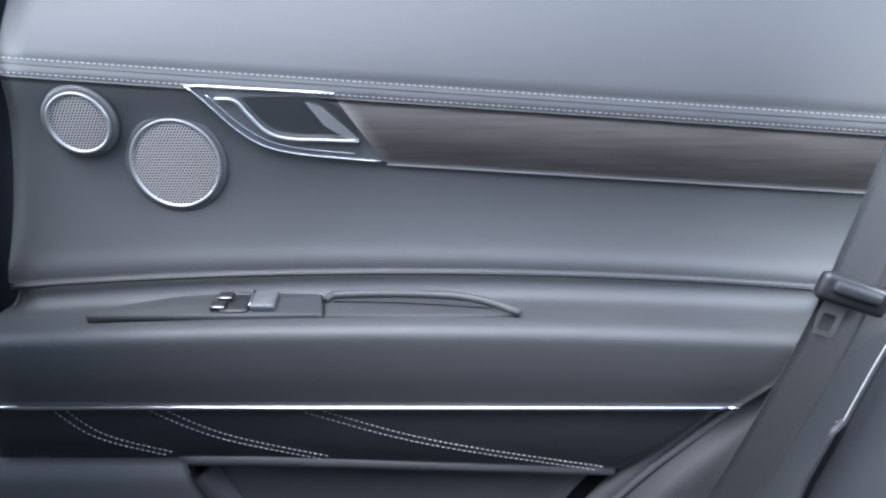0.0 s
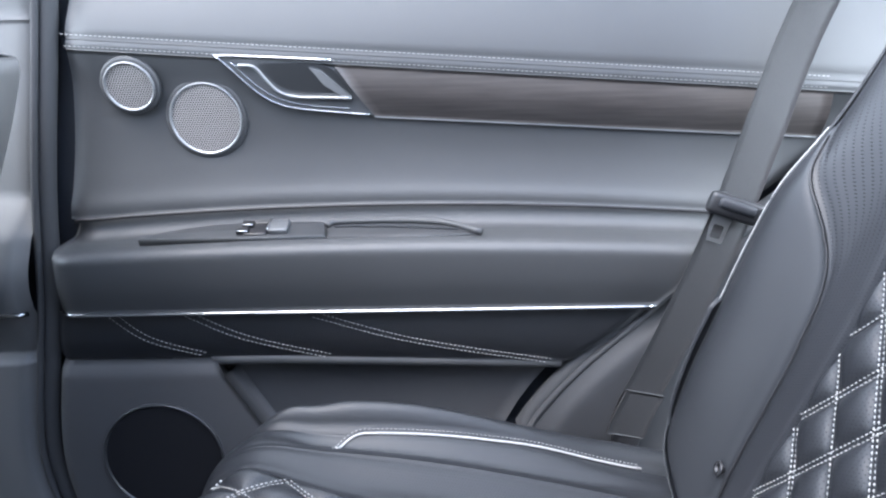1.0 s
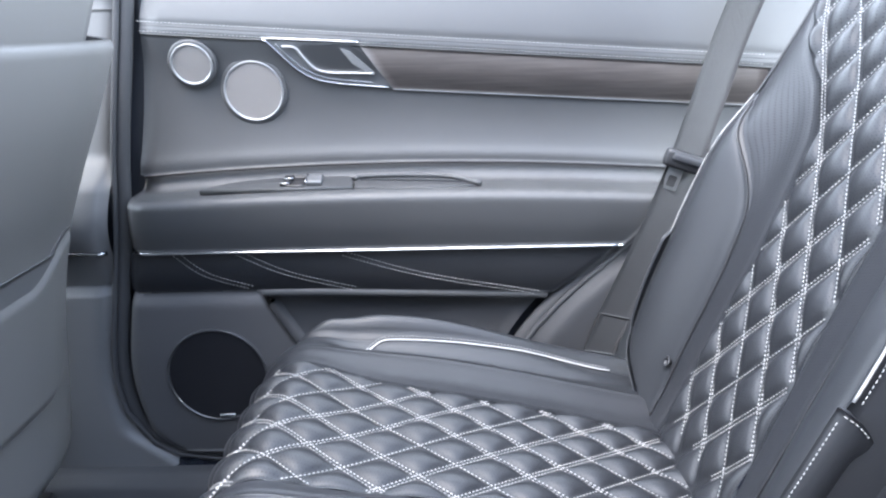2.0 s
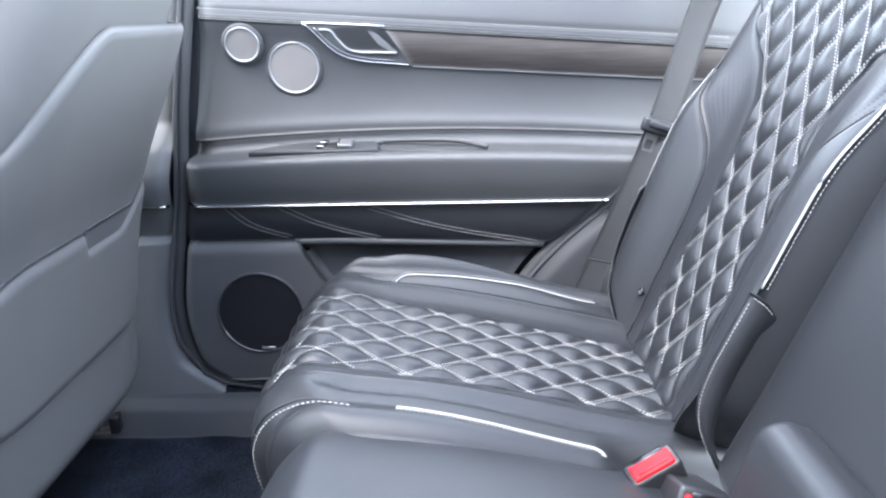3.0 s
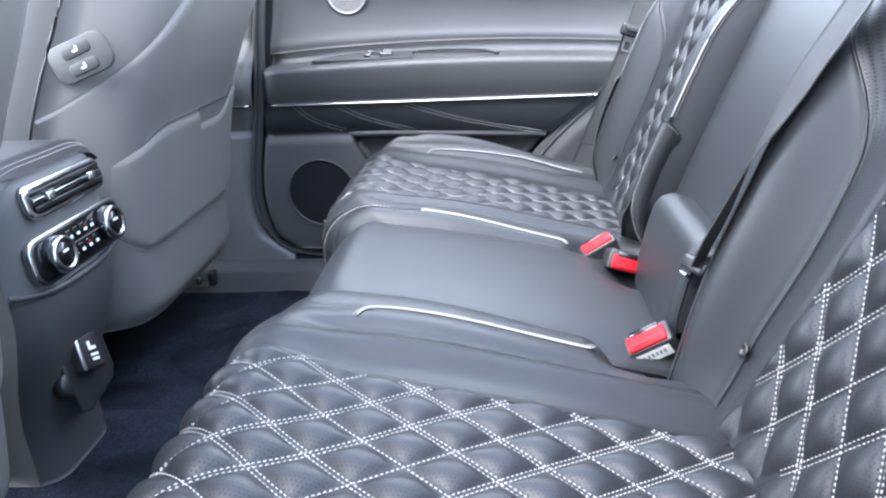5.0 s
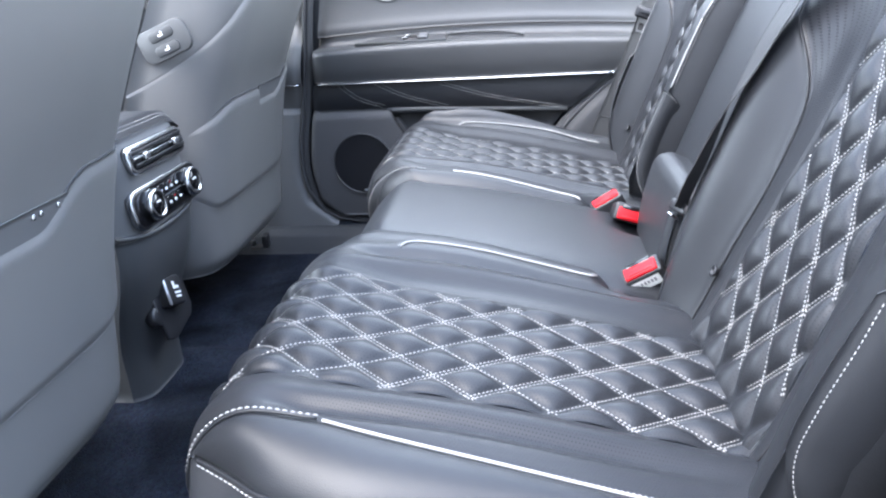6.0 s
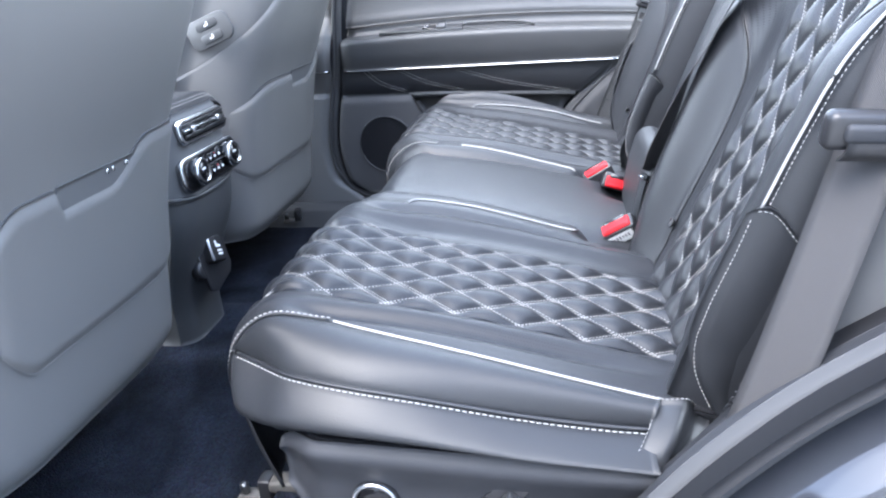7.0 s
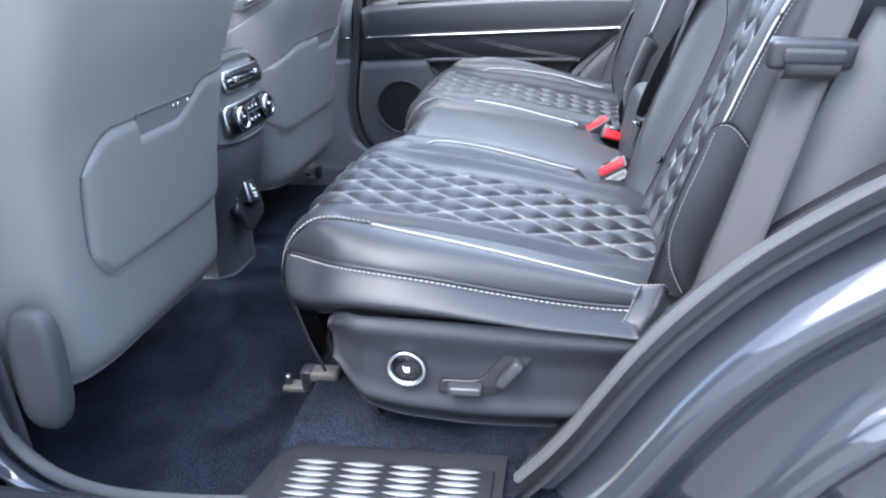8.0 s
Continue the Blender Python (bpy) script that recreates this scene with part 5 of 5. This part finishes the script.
def make_sill():
    root = thing("sill", "black door sill with ribbed bright step plate", "door sill", (0, 0, 0), "", "structure")

    def f(x, e):
        k = step(-0.06, 0.0, x)
        pr = [(-0.79 + 0.1 * k, 0.03 + 0.068 * k), (-0.797 + 0.082 * k, 0.075 + 0.032 * k), (-0.805 + 0.025 * k, 0.085 + 0.025 * k), (-0.815 - 0.012 * k, 0.087 + 0.022 * k), (-0.825 - 0.012 * k, 0.08 + 0.018 * k), (-0.842, 0.06), (-0.847, 0.0), (-0.85, -0.12)]
        k = e * (len(pr) - 1)
        j = int(min(k, len(pr) - 2))
        y = pr[j][0] + (pr[j + 1][0] - pr[j][0]) * (k - j)
        z = pr[j][1] + (pr[j + 1][1] - pr[j][1]) * (k - j)
        return (x, y, z)
    part("sill_trim", sheet(f, list(np.linspace(-1.2, 0.282, 60)), list(np.linspace(0, 1, 36)), 0.01, None, True), SILL, root)
    pl = part("step_plate", box(0.262, 0.085, 0.004, 0.0015, 2, (0.138, -0.787, 0.112)), PLASTIC_DARK, root, "black step plate with silver lens-shaped ribs")
    # lens-shaped ribs
    rib = bpy.data.meshes.new("rib")
    n = 10
    vs, fs = [], []
    for i in range(n + 1):
        t = i / n
        w = 0.0042 * math.sin(math.pi * t)
        x = (t - 0.5) * 0.054
        vs += [(x, -w, 0), (x, w, 0), (x, 0, 0.0016 * math.sin(math.pi * t))]
    for i in range(n):
        a, b = 3 * i, 3 * i + 3
        fs += [(a, b, b + 2, a + 2), (a + 2, b + 2, b + 1, a + 1)]
    rib.from_pydata(vs, [], fs)
    finish(rib, SATIN)
    for c in range(4):
        for r in range(7):
            o = new("rib", rib)
            o.parent = pl
            o.matrix_local = pose(0.048 + 0.06 * c, -0.751 - 0.0112 * r, 0.1145)
    return root


make_sill()


def make_near_pillar():
    root = thing("pillar_near", "dark painted pillar with grey rubber seal by the open doorway", "car body", (0, 0, 0), "", "structure")

    def f(z, e):
        return (-0.375 - 0.06 * e, -0.755 - 0.03 * e + 0.01 * math.sin(math.pi * e), z)
    part("pillar_trim", sheet(f, list(np.linspace(0.03, 1.3, 30)), list(np.linspace(0, 1, 10)), 0.02, None), PLASTIC, root)
    line = spline([(-0.36, -0.765, 1.25), (-0.372, -0.765, 0.7), (-0.385, -0.762, 0.4), (-0.392, -0.758, 0.22), (-0.385, -0.755, 0.13), (-0.345, -0.765, 0.092), (-0.28, -0.787, 0.084), (-0.2, -0.803, 0.084), (-0.1, -0.81, 0.09), (-0.02, -0.815, 0.1)], 8)
    part("door_seal", tube([tuple(a) for a in line], 0.009, 10), SEAL, root, "grey rubber door seal")
    part("painted_edge", tube([(a[0] - 0.022, a[1] - 0.018, a[2] - 0.01) for a in line], 0.013, 10), PAINT, root)
    return root


make_near_pillar()


# seat rail brackets
def bracket(place, turn=0):
    root = thing("seat_rail_bracket", "bare metal seat rail bracket on the carpet", "bracket", place, "rail brackets")
    root.matrix_basis = pose(*place, 0, 0, turn)
    part("foot", box(0.04, 0.024, 0.01, 0.003, 2, (0, 0, 0.005)), RAIL, root)
    part("arm", box(0.018, 0.026, 0.035, 0.003, 2, (0.022, 0, 0.022)), PLASTIC_DARK, root)
    part("bolt", turned([(0.006, 0), (0.006, 0.012), (0.004, 0.015)], 8), DARK_CHROME, root).location = (-0.012, 0, 0.011)
    return root


_b = bracket((-0.06, -0.545, 0.075), 0)
part("rail_end", box(0.046, 0.028, 0.018, 0.005, 2, (0.05, 0.0, 0.03)), RAIL, _b, "beige-grey rail end cap")
bracket((-0.46, 0.655, 0.03), 10)


# ---- front seats ----
front_x = curve_of([(0.05, -0.315), (0.2, -0.311), (0.3, -0.302), (0.4, -0.287), (0.5, -0.262), (0.6, -0.22), (0.7, -0.172), (0.8, -0.128), (0.95, -0.07)])


def make_front_seat(side, dx, label, switches):
    cy = 0.44
    root = thing("front_seat", label, "car seat", (dx, CY + side * cy, 0), "front seats")
    half = curve_of([(0.1, 0.235), (0.2, 0.262), (0.4, 0.27), (0.6, 0.26), (0.8, 0.235), (0.95, 0.2)] if side > 0 else [(0.1, 0.235), (0.2, 0.262), (0.4, 0.28), (0.55, 0.291), (0.7, 0.294), (0.95, 0.279)])

    def shell(z, v, lift=0.0):
        e = abs(v)
        turn = 0.0 if side > 0 and v < 0 else (0.05 if side < 0 and v > 0 else 0.11)
        x = front_x(z) - 0.10 * max(0.0, e - 0.45) ** 2 * 1.2 - turn * max(0, (e - 0.72) / 0.28) ** 2.2
        if z < 0.18:
            x -= 2.0 * (0.18 - z) ** 1.3
        return (x + lift, side * (-v) * half(z), z)
    def crown(v):
        """The upper edge of the shell, which falls away towards the console."""
        if side < 0:
            return 0.95
        return 0.765 - 0.02 * max(0, (-0.9 - v) / 0.1) ** 2 - 0.235 * max(0, (v - 0.3) / 0.7) ** 1.6

    def back_shell(e, v):
        z = 0.15 + (crown(v) - 0.15) * e
        p = shell(z, v)
        return (p[0] - (0.012 if side < 0 else 0.004) * max(0, 1 - (1 - e) / 0.012) ** 2, p[1], p[2])
    part("back_shell", sheet(back_shell, [float(a) for a in np.linspace(0, 0.95, 60)] + [0.96, 0.97, 0.98, 0.985, 0.99, 0.995, 1.0], list(np.linspace(-1, 1, 60)), 0.01, None, side > 0), SHELL, root, "smooth dark grey seat back shell")
    if side > 0:
        part("upper_back", sheet(lambda z, v: shell(z, v, -0.006), list(np.linspace(0.5, 0.95, 40)), list(np.linspace(-0.45, 1, 40)), 0.006, None, True), SHELL, root, "smooth grey leather upper seat back")

    # map pocket panel with its scooped opening; u runs from its rounded end to its scooped end
    v0, v1 = (-0.63, 0.9) if side < 0 else (0.9, -0.8)
    d0, d1, d2 = (0.26, 0.52, 0.74) if side < 0 else (0.5, 0.74, 0.95)

    def top(u):
        return 0.499 + 0.024 * step(d1, d2, u) - 0.026 * step(d0, d0 + 0.035, u) * step(d2, d1, u) - 0.055 * max(0, 1 - u / (0.14 if side < 0 else 0.24)) ** 2

    def pocket(a, u):
        zt = top(u)
        zb = 0.287 + 0.055 * max(0, (0.12 - u) / 0.12) ** 2 + 0.06 * max(0, (u - 0.84) / 0.16) ** 2
        z = zb + (zt - zb) * a
        m = min(a * 0.2, (1 - a) * 0.2, u * 0.4, (1 - u) * 0.4)
        return shell(z, v0 + (v1 - v0) * u, 0.006 * step(-0.001, 0.016, m) + 0.0095)
    part("map_pocket", sheet(pocket, list(np.linspace(0, 1, 50)), list(np.linspace(0, 1, 80)), 0.004, None, False), SHELL, root, "moulded map pocket with scooped opening")
    # flat darker sheet in place of the opening's shaded depth
    part("opening_shade", sheet(lambda z, u: shell(z, v0 + (v1 - v0) * u, 0.0125), list(np.linspace(0.461, 0.503, 8)), list(np.linspace(d0 + 0.01, d2 - 0.02, 20)), 0.002, None, False), DOOR_GREY, root)
    for u in (0.5, 0.53, 0.6) if side < 0 else ():
        part("pocket_clip", box(0.006, 0.004, 0.007, 0.001, 1, shell(0.494, v0 + (v1 - v0) * u, 0.015)), CHROME, root)
    groove = [pocket(a, 0.0) for a in np.linspace(0.93, 0.08, 20)] + [pocket(0.0, v) for v in np.linspace(0.02, 0.96, 40)] + [pocket(a, 1.0) for a in np.linspace(0.06, 0.95, 20)]
    top_edge = [pocket(1.0, v) for v in np.linspace(0.0, 0.97, 70)]
    # darker cords along the panel's edge stand in for a shaded groove
    part("groove_shade", tube([(x + 0.0012, y, z) for x, y, z in groove], 0.0016, 6), LOW_TRIM, root)
    part("groove_shade", tube([(x + 0.0012, y, z + 0.001) for x, y, z in top_edge], 0.0016, 6), LOW_TRIM, root)
    # lower cover and its ridge
    part("lower_ridge", tube([shell(0.225 - 0.02 * abs(v), -v, 0.001) for v in np.linspace(-0.8, 0.85, 40)], 0.004, 8), LEATHER_TRIM, root)
    # leather sides towards the front
    for sg in (1, -1):
        def wing(z, e, sg=sg):
            p = shell(z, sg)
            return (p[0] - 0.16 * e - 0.02 * e * z, p[1] + side * (-sg) * (0.014 * math.sin(math.pi * e) - 0.02 * e), z + 0.03 * e)
        part("seat_side", sheet(wing, list(np.linspace(0.155, 0.95 if side < 0 or sg > 0 else 0.77, 50)), list(np.linspace(0, 1, 20)), 0.006, None, (side * sg < 0)), LEATHER_TRIM if sg > 0 else LEATHER, root, "smooth grey seat side" if sg > 0 else "black leather seat side")
        part("shell_seam", tube([wing(z, 0.06) for z in np.linspace(0.2, 0.94 if side < 0 or sg > 0 else 0.76, 40)], 0.0025, 6), PLASTIC_DARK, root)
    part("seat_base", box(0.5, 0.5, 0.12, 0.03, 3, (-0.62, 0, 0.24)), LEATHER, root)
    part("base_foot", box(0.3, 0.36, 0.19, 0.01, 2, (-0.8, 0, 0.1)), PLASTIC_DARK, root)
    if side < 0:
        bm = bmesh.new()
        bmesh.ops.create_uvsphere(bm, u_segments=32, v_segments=16, radius=1)
        for v in bm.verts:
            v.co = Vector([math.copysign(abs(c) ** 0.62, c) for c in v.co])
        bmesh.ops.scale(bm, vec=(0.034, 0.022, 0.092), verts=bm.verts)
        o = part("recliner_cover", bm, ARM_PLATE, root, "rounded plastic recliner cover")
        o.matrix_local = pose(-0.33, -0.27, 0.214, 0, 6, 0)
    if switches:
        m = pose(-0.31, -0.264, 0.622, 90, 0, 0) @ pose(0, 0, 0, 0, 0, 20)
        pl = part("switch_plate", prism([tuple(a) for a in rounded(0.1, 0.058, 0.02)], 0.006, 0.002), LEATHER_TRIM, root, "moulded plate with two seat switches")
        pl.matrix_local = m
        for y in (0.013, -0.013):
            b = part("seat_button", prism([tuple(a) for a in rounded(0.05, 0.018, 0.008)], 0.004, 0.0015), ARM_PLATE, pl)
            b.matrix_local = pose(0, y, 0.0016)
            part("button_mark", box(0.009, 0.003, 0.0006, 0, 1, (0.0, -0.001, 0.0004)), MARK, b, smooth=False)
            part("button_mark", box(0.003, 0.006, 0.0006, 0, 1, (0.003, 0.002, 0.0004)), MARK, b, smooth=False)
    return root


make_front_seat(-1, 0.0, "dark grey front seat back with moulded map pocket", False)
make_front_seat(1, -0.05, "dark grey front seat back with switches on its shoulder", True)


# ---- centre console ----
def make_console():
    root = thing("centre_console", "black centre console with chrome air vents and climate controls", "car console", (-0.335, 0.004, 0))

    def body(z, v):
        w = 0.118 + 0.004 * step(0.3, 0.45, z) - 0.035 * step(0.3, 0.08, z)
        x = 0.0 - 0.06 * step(0.33, 0.1, z) - 0.02 * step(0.45, 0.55, z) - 0.03 * abs(v) ** 6
        return (x, v * w, z)
    part("rear_face", sheet(body, list(np.linspace(0.345, 0.5, 18)), list(np.linspace(-1, 1, 30)), 0.01, None, True), DOOR_GREY, root)
    part("lower_face", sheet(body, list(np.linspace(0.03, 0.345, 34)), list(np.linspace(-1, 1, 30)), 0.01, None, True), LEATHER_TRIM, root, "plain dark lower face")
    for sg in (1, -1):
        def cheek(z, e, sg=sg):
            p = body(z, sg)
            return (p[0] - 0.5 * e, p[1] + sg * 0.004 * math.sin(math.pi * e), z)
        part("console_side", sheet(cheek, list(np.linspace(0.03, 0.5, 20)), list(np.linspace(0, 1, 12)), 0.01, None, sg > 0), LEATHER_TRIM, root)

    def lid(u, v):
        w = 0.12
        return (-0.01 - 0.5 * u, v * w, 0.517 - 0.02 * (1 - min(1, u / 0.04)) ** 2 - 0.018 * abs(v) ** 6)
    part("lid", sheet(lid, list(np.linspace(0, 1, 30)), list(np.linspace(-1, 1, 24)), 0.02, None, True), LEATHER, root, "padded stitched leather lid")
    pts = [(-0.012 - 0.005 * abs(v), v * 0.11, 0.509 - 0.012 * abs(v) ** 5) for v in np.linspace(-1, 1, 40)]
    part("lid_stitching", stitches([(pts, [(0.5, 0, 0.8)] * 40), ([(x - 0.006, y, z + 0.004) for x, y, z in pts], [(0.5, 0, 0.8)] * 40)]), THREAD, root, kind="stuff")
    # stitched lower hem of the head
    rows = [([(body(z, v)[0] + 0.0012, v * 0.121, z - 0.006 * v) for v in np.linspace(-0.97, -0.72, 12)], [(1, 0, 0)] * 12) for z in (0.345, 0.338)]
    part("hem_stitching", stitches(rows, 0.0035, 0.0016, 0.0009, 0.0008), THREAD, root, kind="stuff")
    part("head_lip", tube([(body(0.352, v)[0] + 0.003, v * 0.12, 0.352 - 0.012 * (1 - v * v)) for v in np.linspace(-0.99, 0.99, 30)], 0.0045, 8), LEATHER_TRIM, root)
    face = lambda x, y, z, t=0: pose(x, y, z, 90 - t, 0, 90)
    # air vents
    v = part("vent_frame", prism(rounded(0.18, 0.046, 0.016), 0.01, 0.003), CHROME, root, "chrome-framed rear air vent")
    v.matrix_local = face(0.006, 0.004, 0.466, 12)
    w = part("vent_opening", prism(rounded(0.168, 0.034, 0.012), 0.004, 0.0), GLOSS_BLACK, v)
    w.matrix_local = pose(0, 0, 0.002)
    for k in range(3):
        s = part("slat", box(0.162, 0.007, 0.003, 0.001, 2), PLASTIC_DARK if k != 1 else CHROME, v)
        s.matrix_local = pose(0, -0.01 + 0.01 * k, 0.003, 25, 0, 0)
    for x in (-0.05, 0.05):
        k = part("vent_tab", box(0.016, 0.012, 0.01, 0.002, 2), CHROME, v)
        k.matrix_local = pose(x, 0, 0.006)
    # climate panel
    c = part("climate_panel", prism(rounded(0.225, 0.066, 0.022), 0.012, 0.003), CHROME, root, "gloss black climate panel in a chrome frame")
    c.matrix_local = face(0.006, 0.01, 0.388, 8)
    d = part("panel_face", prism(rounded(0.215, 0.056, 0.018), 0.004, 0.001), GLOSS_BLACK, c)
    d.matrix_local = pose(0, 0, 0.0015)
    for x in (-0.066, 0.066):
        k = part("temperature_knob", turned([(0.0255, 0), (0.0255, 0.012), (0.024, 0.016), (0.019, 0.0165), (0.0175, 0.014)], 40), CHROME, c, "knurled chrome temperature knob")
        k.matrix_local = pose(x, 0, 0.002)
        part("knob_face", turned([(0.0177, 0.008), (0.0175, 0.0145), (0.002, 0.0148)], 32), GLOSS_BLACK, k)
        part("knob_mark", box(0.012, 0.003, 0.0006, 0, 1, (0, 0.004, 0.0152)), MARK, k, smooth=False)
    for i, x in enumerate((-0.028, -0.01, 0.008, 0.026)):
        for j, y in enumerate((0.013, -0.011)):
            b = part("climate_button", box(0.015, 0.016, 0.003, 0.001, 2, (x, y, 0.003)), GLOSS_BLACK, c)
            part("button_mark", box(0.007, 0.004, 0.0005, 0, 1, (x, y - 0.002, 0.0048)), MARK, b, smooth=False)
            if i == 2:
                part("warm_light", box(0.005, 0.0018, 0.0005, 0, 1, (x, y + 0.004, 0.0048)), RED, b, smooth=False)
    part("panel_line", box(0.08, 0.0012, 0.0006, 0, 1, (0, 0.001, 0.003)), SILVER, c, smooth=False)
    # lower recess with socket
    r = part("recess_panel", prism([(-0.062, -0.075), (-0.04, -0.085), (0.03, -0.07), (0.045, -0.055), (0.056, 0.04), (0.046, 0.056), (-0.02, 0.05), (-0.055, 0.01)], 0.006, 0.003), PLASTIC_DARK, root, "dark recess under the climate panel")
    r.matrix_local = face(-0.03, 0.006, 0.215, 14)
    u = part("charge_socket", box(0.05, 0.055, 0.022, 0.006, 3), PLASTIC_DARK, root, "square charging socket with white print")
    u.matrix_local = face(-0.022, -0.005, 0.212, 20) @ pose(0, 0, 0, 0, 0, -18)
    part("socket_edge", box(0.006, 0.052, 0.004, 0.0015, 1, (-0.023, 0, 0.01)), SILVER, u)
    for w2, h2, x2, y2 in ((0.006, 0.014, -0.002, 0.008), (0.01, 0.005, 0.006, 0.004), (0.016, 0.004, 0.004, -0.006), (0.014, 0.004, 0.004, -0.013)):
        part("print_bar", box(w2, h2, 0.0006, 0, 1, (x2, y2, 0.0115)), MARK, u, smooth=False)
    t = part("socket_cap", turned([(0.02, -0.01), (0.02, 0.005), (0.017, 0.008), (0.004, 0.0085)], 28), PLASTIC_DARK, root, "round black socket cap")
    t.matrix_local = face(-0.032, -0.046, 0.183, 16)
    part("cap_mark", box(0.008, 0.006, 0.0005, 0, 1, (0, 0, 0.009)), MARK, t, smooth=False)
    return root


make_console()


# ---- the shell that closes the car ----
def wall(name, label, outline, hole, m, mat, thick=0.03):
    """A flat wall with an opening through it, in its own x, y plane."""
    bm = bmesh.new()
    o = [bm.verts.new((x, y, 0)) for x, y in outline]
    if hole:
        h = [bm.verts.new((x, y, 0)) for x, y in hole]
        n = len(o)
        for i in range(n):
            j = (i + 1) % n
            bm.faces.new((o[i], o[j], h[j], h[i]))
    else:
        bm.faces.new(o)
    geo = bmesh.ops.extrude_face_region(bm, geom=list(bm.faces))
    bmesh.ops.translate(bm, vec=(0, 0, -thick), verts=[g for g in geo["geom"] if isinstance(g, bmesh.types.BMVert)])
    bmesh.ops.recalc_face_normals(bm, faces=bm.faces)
    ob = part(name, bm, mat, None, smooth=False)
    ob.matrix_world = m
    return tagged(ob, label, "car body", "", "structure")


def quad(x0, y0, x1, y1):
    return [(x0, y0), (x1, y0), (x1, y1), (x0, y1)]


side_m = lambda y: pose(0, y, 0, 90, 0, 0)
wall("wall_far", "dark body side with window openings above the closed door", quad(-1.4, -0.3, 1.7, 1.3), quad(-1.1, 0.93, 1.4, 1.26), side_m(0.83), PAINT)
# unseen ceiling; its opening is assumed, cut wide to let sky light in
wall("ceiling", "unseen light grey headliner with an assumed roof opening for light", quad(-1.4, -0.64, 1.7, 0.83), quad(-0.9, -0.56, 1.1, 0.6), pose(0, 0, 1.33), HEADLINER)
wall("wall_rear", "dark tailgate with rear window opening", quad(-0.8, -0.3, 0.83, 1.3), quad(-0.7, 0.75, 0.72, 1.26), pose(1.7, 0, 0, 90, 0, 90), PLASTIC)
wall("wall_front", "dark dashboard wall with windscreen opening", quad(-0.8, -0.3, 0.83, 1.3), quad(-0.75, 0.62, 0.78, 1.28), pose(-1.4, 0, 0, 90, 0, 90), PLASTIC)
wall("wall_near_front", "dark painted front door beside the open doorway", quad(-1.4, -0.12, -0.41, 1.3), quad(-1.3, 0.88, -0.5, 1.26), side_m(-0.79), PAINT)
wall("wall_near_rear", "dark painted rear body side", quad(0.92, -0.12, 1.7, 1.3), quad(1.0, 0.88, 1.62, 1.26), side_m(-0.8), PAINT)
# out-of-view ground plane that throws light up through the doorway
gr = part("ground", sheet(lambda x, y: (x, y, -0.45), list(np.linspace(-300, 300, 12)), list(np.linspace(-300, 300, 12)), 0.0), GROUND, None)
tagged(gr, "unseen ground round the car, pale to bounce light into it", "ground", "", "structure")


# ---- unseen house, guessed from the paint's reflections; it also blocks low sky light ----
def make_house():
    root = thing("house", "unseen brown brick house with white garage doors, added for reflections and shade", "house", (0, -8.5, -0.45))
    part("wall", box(15.0, 0.3, 5.8, 0.02, 1, (0, 0, 2.9)), BRICKWORK, root, "brown brick wall")
    for x in (-5.0, -1.2, 4.2):
        d = part("garage_door", box(2.6, 0.08, 2.1, 0.02, 1, (x, 0.18, 1.05)), LABEL, root, "white panelled garage door")
        for k in range(4):
            part("door_panel", box(2.4, 0.02, 0.42, 0.01, 1, (x, 0.225, 0.3 + 0.5 * k)), LABEL, d)
    for x in (-5.6, -2.6, 0.6, 3.6):
        w = part("window", box(1.5, 0.1, 1.35, 0.02, 1, (x, 0.16, 4.2)), LABEL, root, "white-framed upper window with closed white blind")
        part("sill", box(1.7, 0.2, 0.08, 0.01, 1, (x, 0.22, 3.48)), LABEL, w)
    roof = bmesh.new()
    a = [roof.verts.new((x, y, z)) for x in (-7.9, 7.9) for y, z in ((0.5, 5.7), (-3.0, 7.5), (-3.0, 5.7))]
    for f in ((0, 1, 4, 3), (1, 2, 5, 4), (2, 0, 3, 5), (0, 2, 1), (3, 4, 5)):
        roof.faces.new([a[i] for i in f])
    bmesh.ops.recalc_face_normals(roof, faces=roof.faces)
    part("roof", roof, TILES, root, "dark tiled roof", smooth=False)
    return root


BRICKWORK = surface("brown_brick", (0.24, 0.17, 0.13), 0.85, grain=60, relief=0.5, blotch=3, vary=0.3, dist=0.01)
TILES = surface("dark_roof_tiles", (0.06, 0.055, 0.055), 0.8, grain=30, relief=0.5, blotch=2, vary=0.3, dist=0.02)
make_house()


# the open near door, swung out ahead of the doorway
od = thing("door_2", "opened dark near door swung out from its hinges", "car door", (-0.44, -0.86, 0), "", "structure")
od.matrix_basis = pose(-0.44, -0.86, 0, 0, 0, -70)
part("door_panel", box(1.0, 0.07, 1.02, 0.03, 3, (0.5, 0.0, 0.36)), LEATHER_TRIM, od)
part("door_armrest", box(0.8, 0.06, 0.1, 0.025, 3, (0.5, 0.06, 0.5)), LEATHER_TRIM, od)
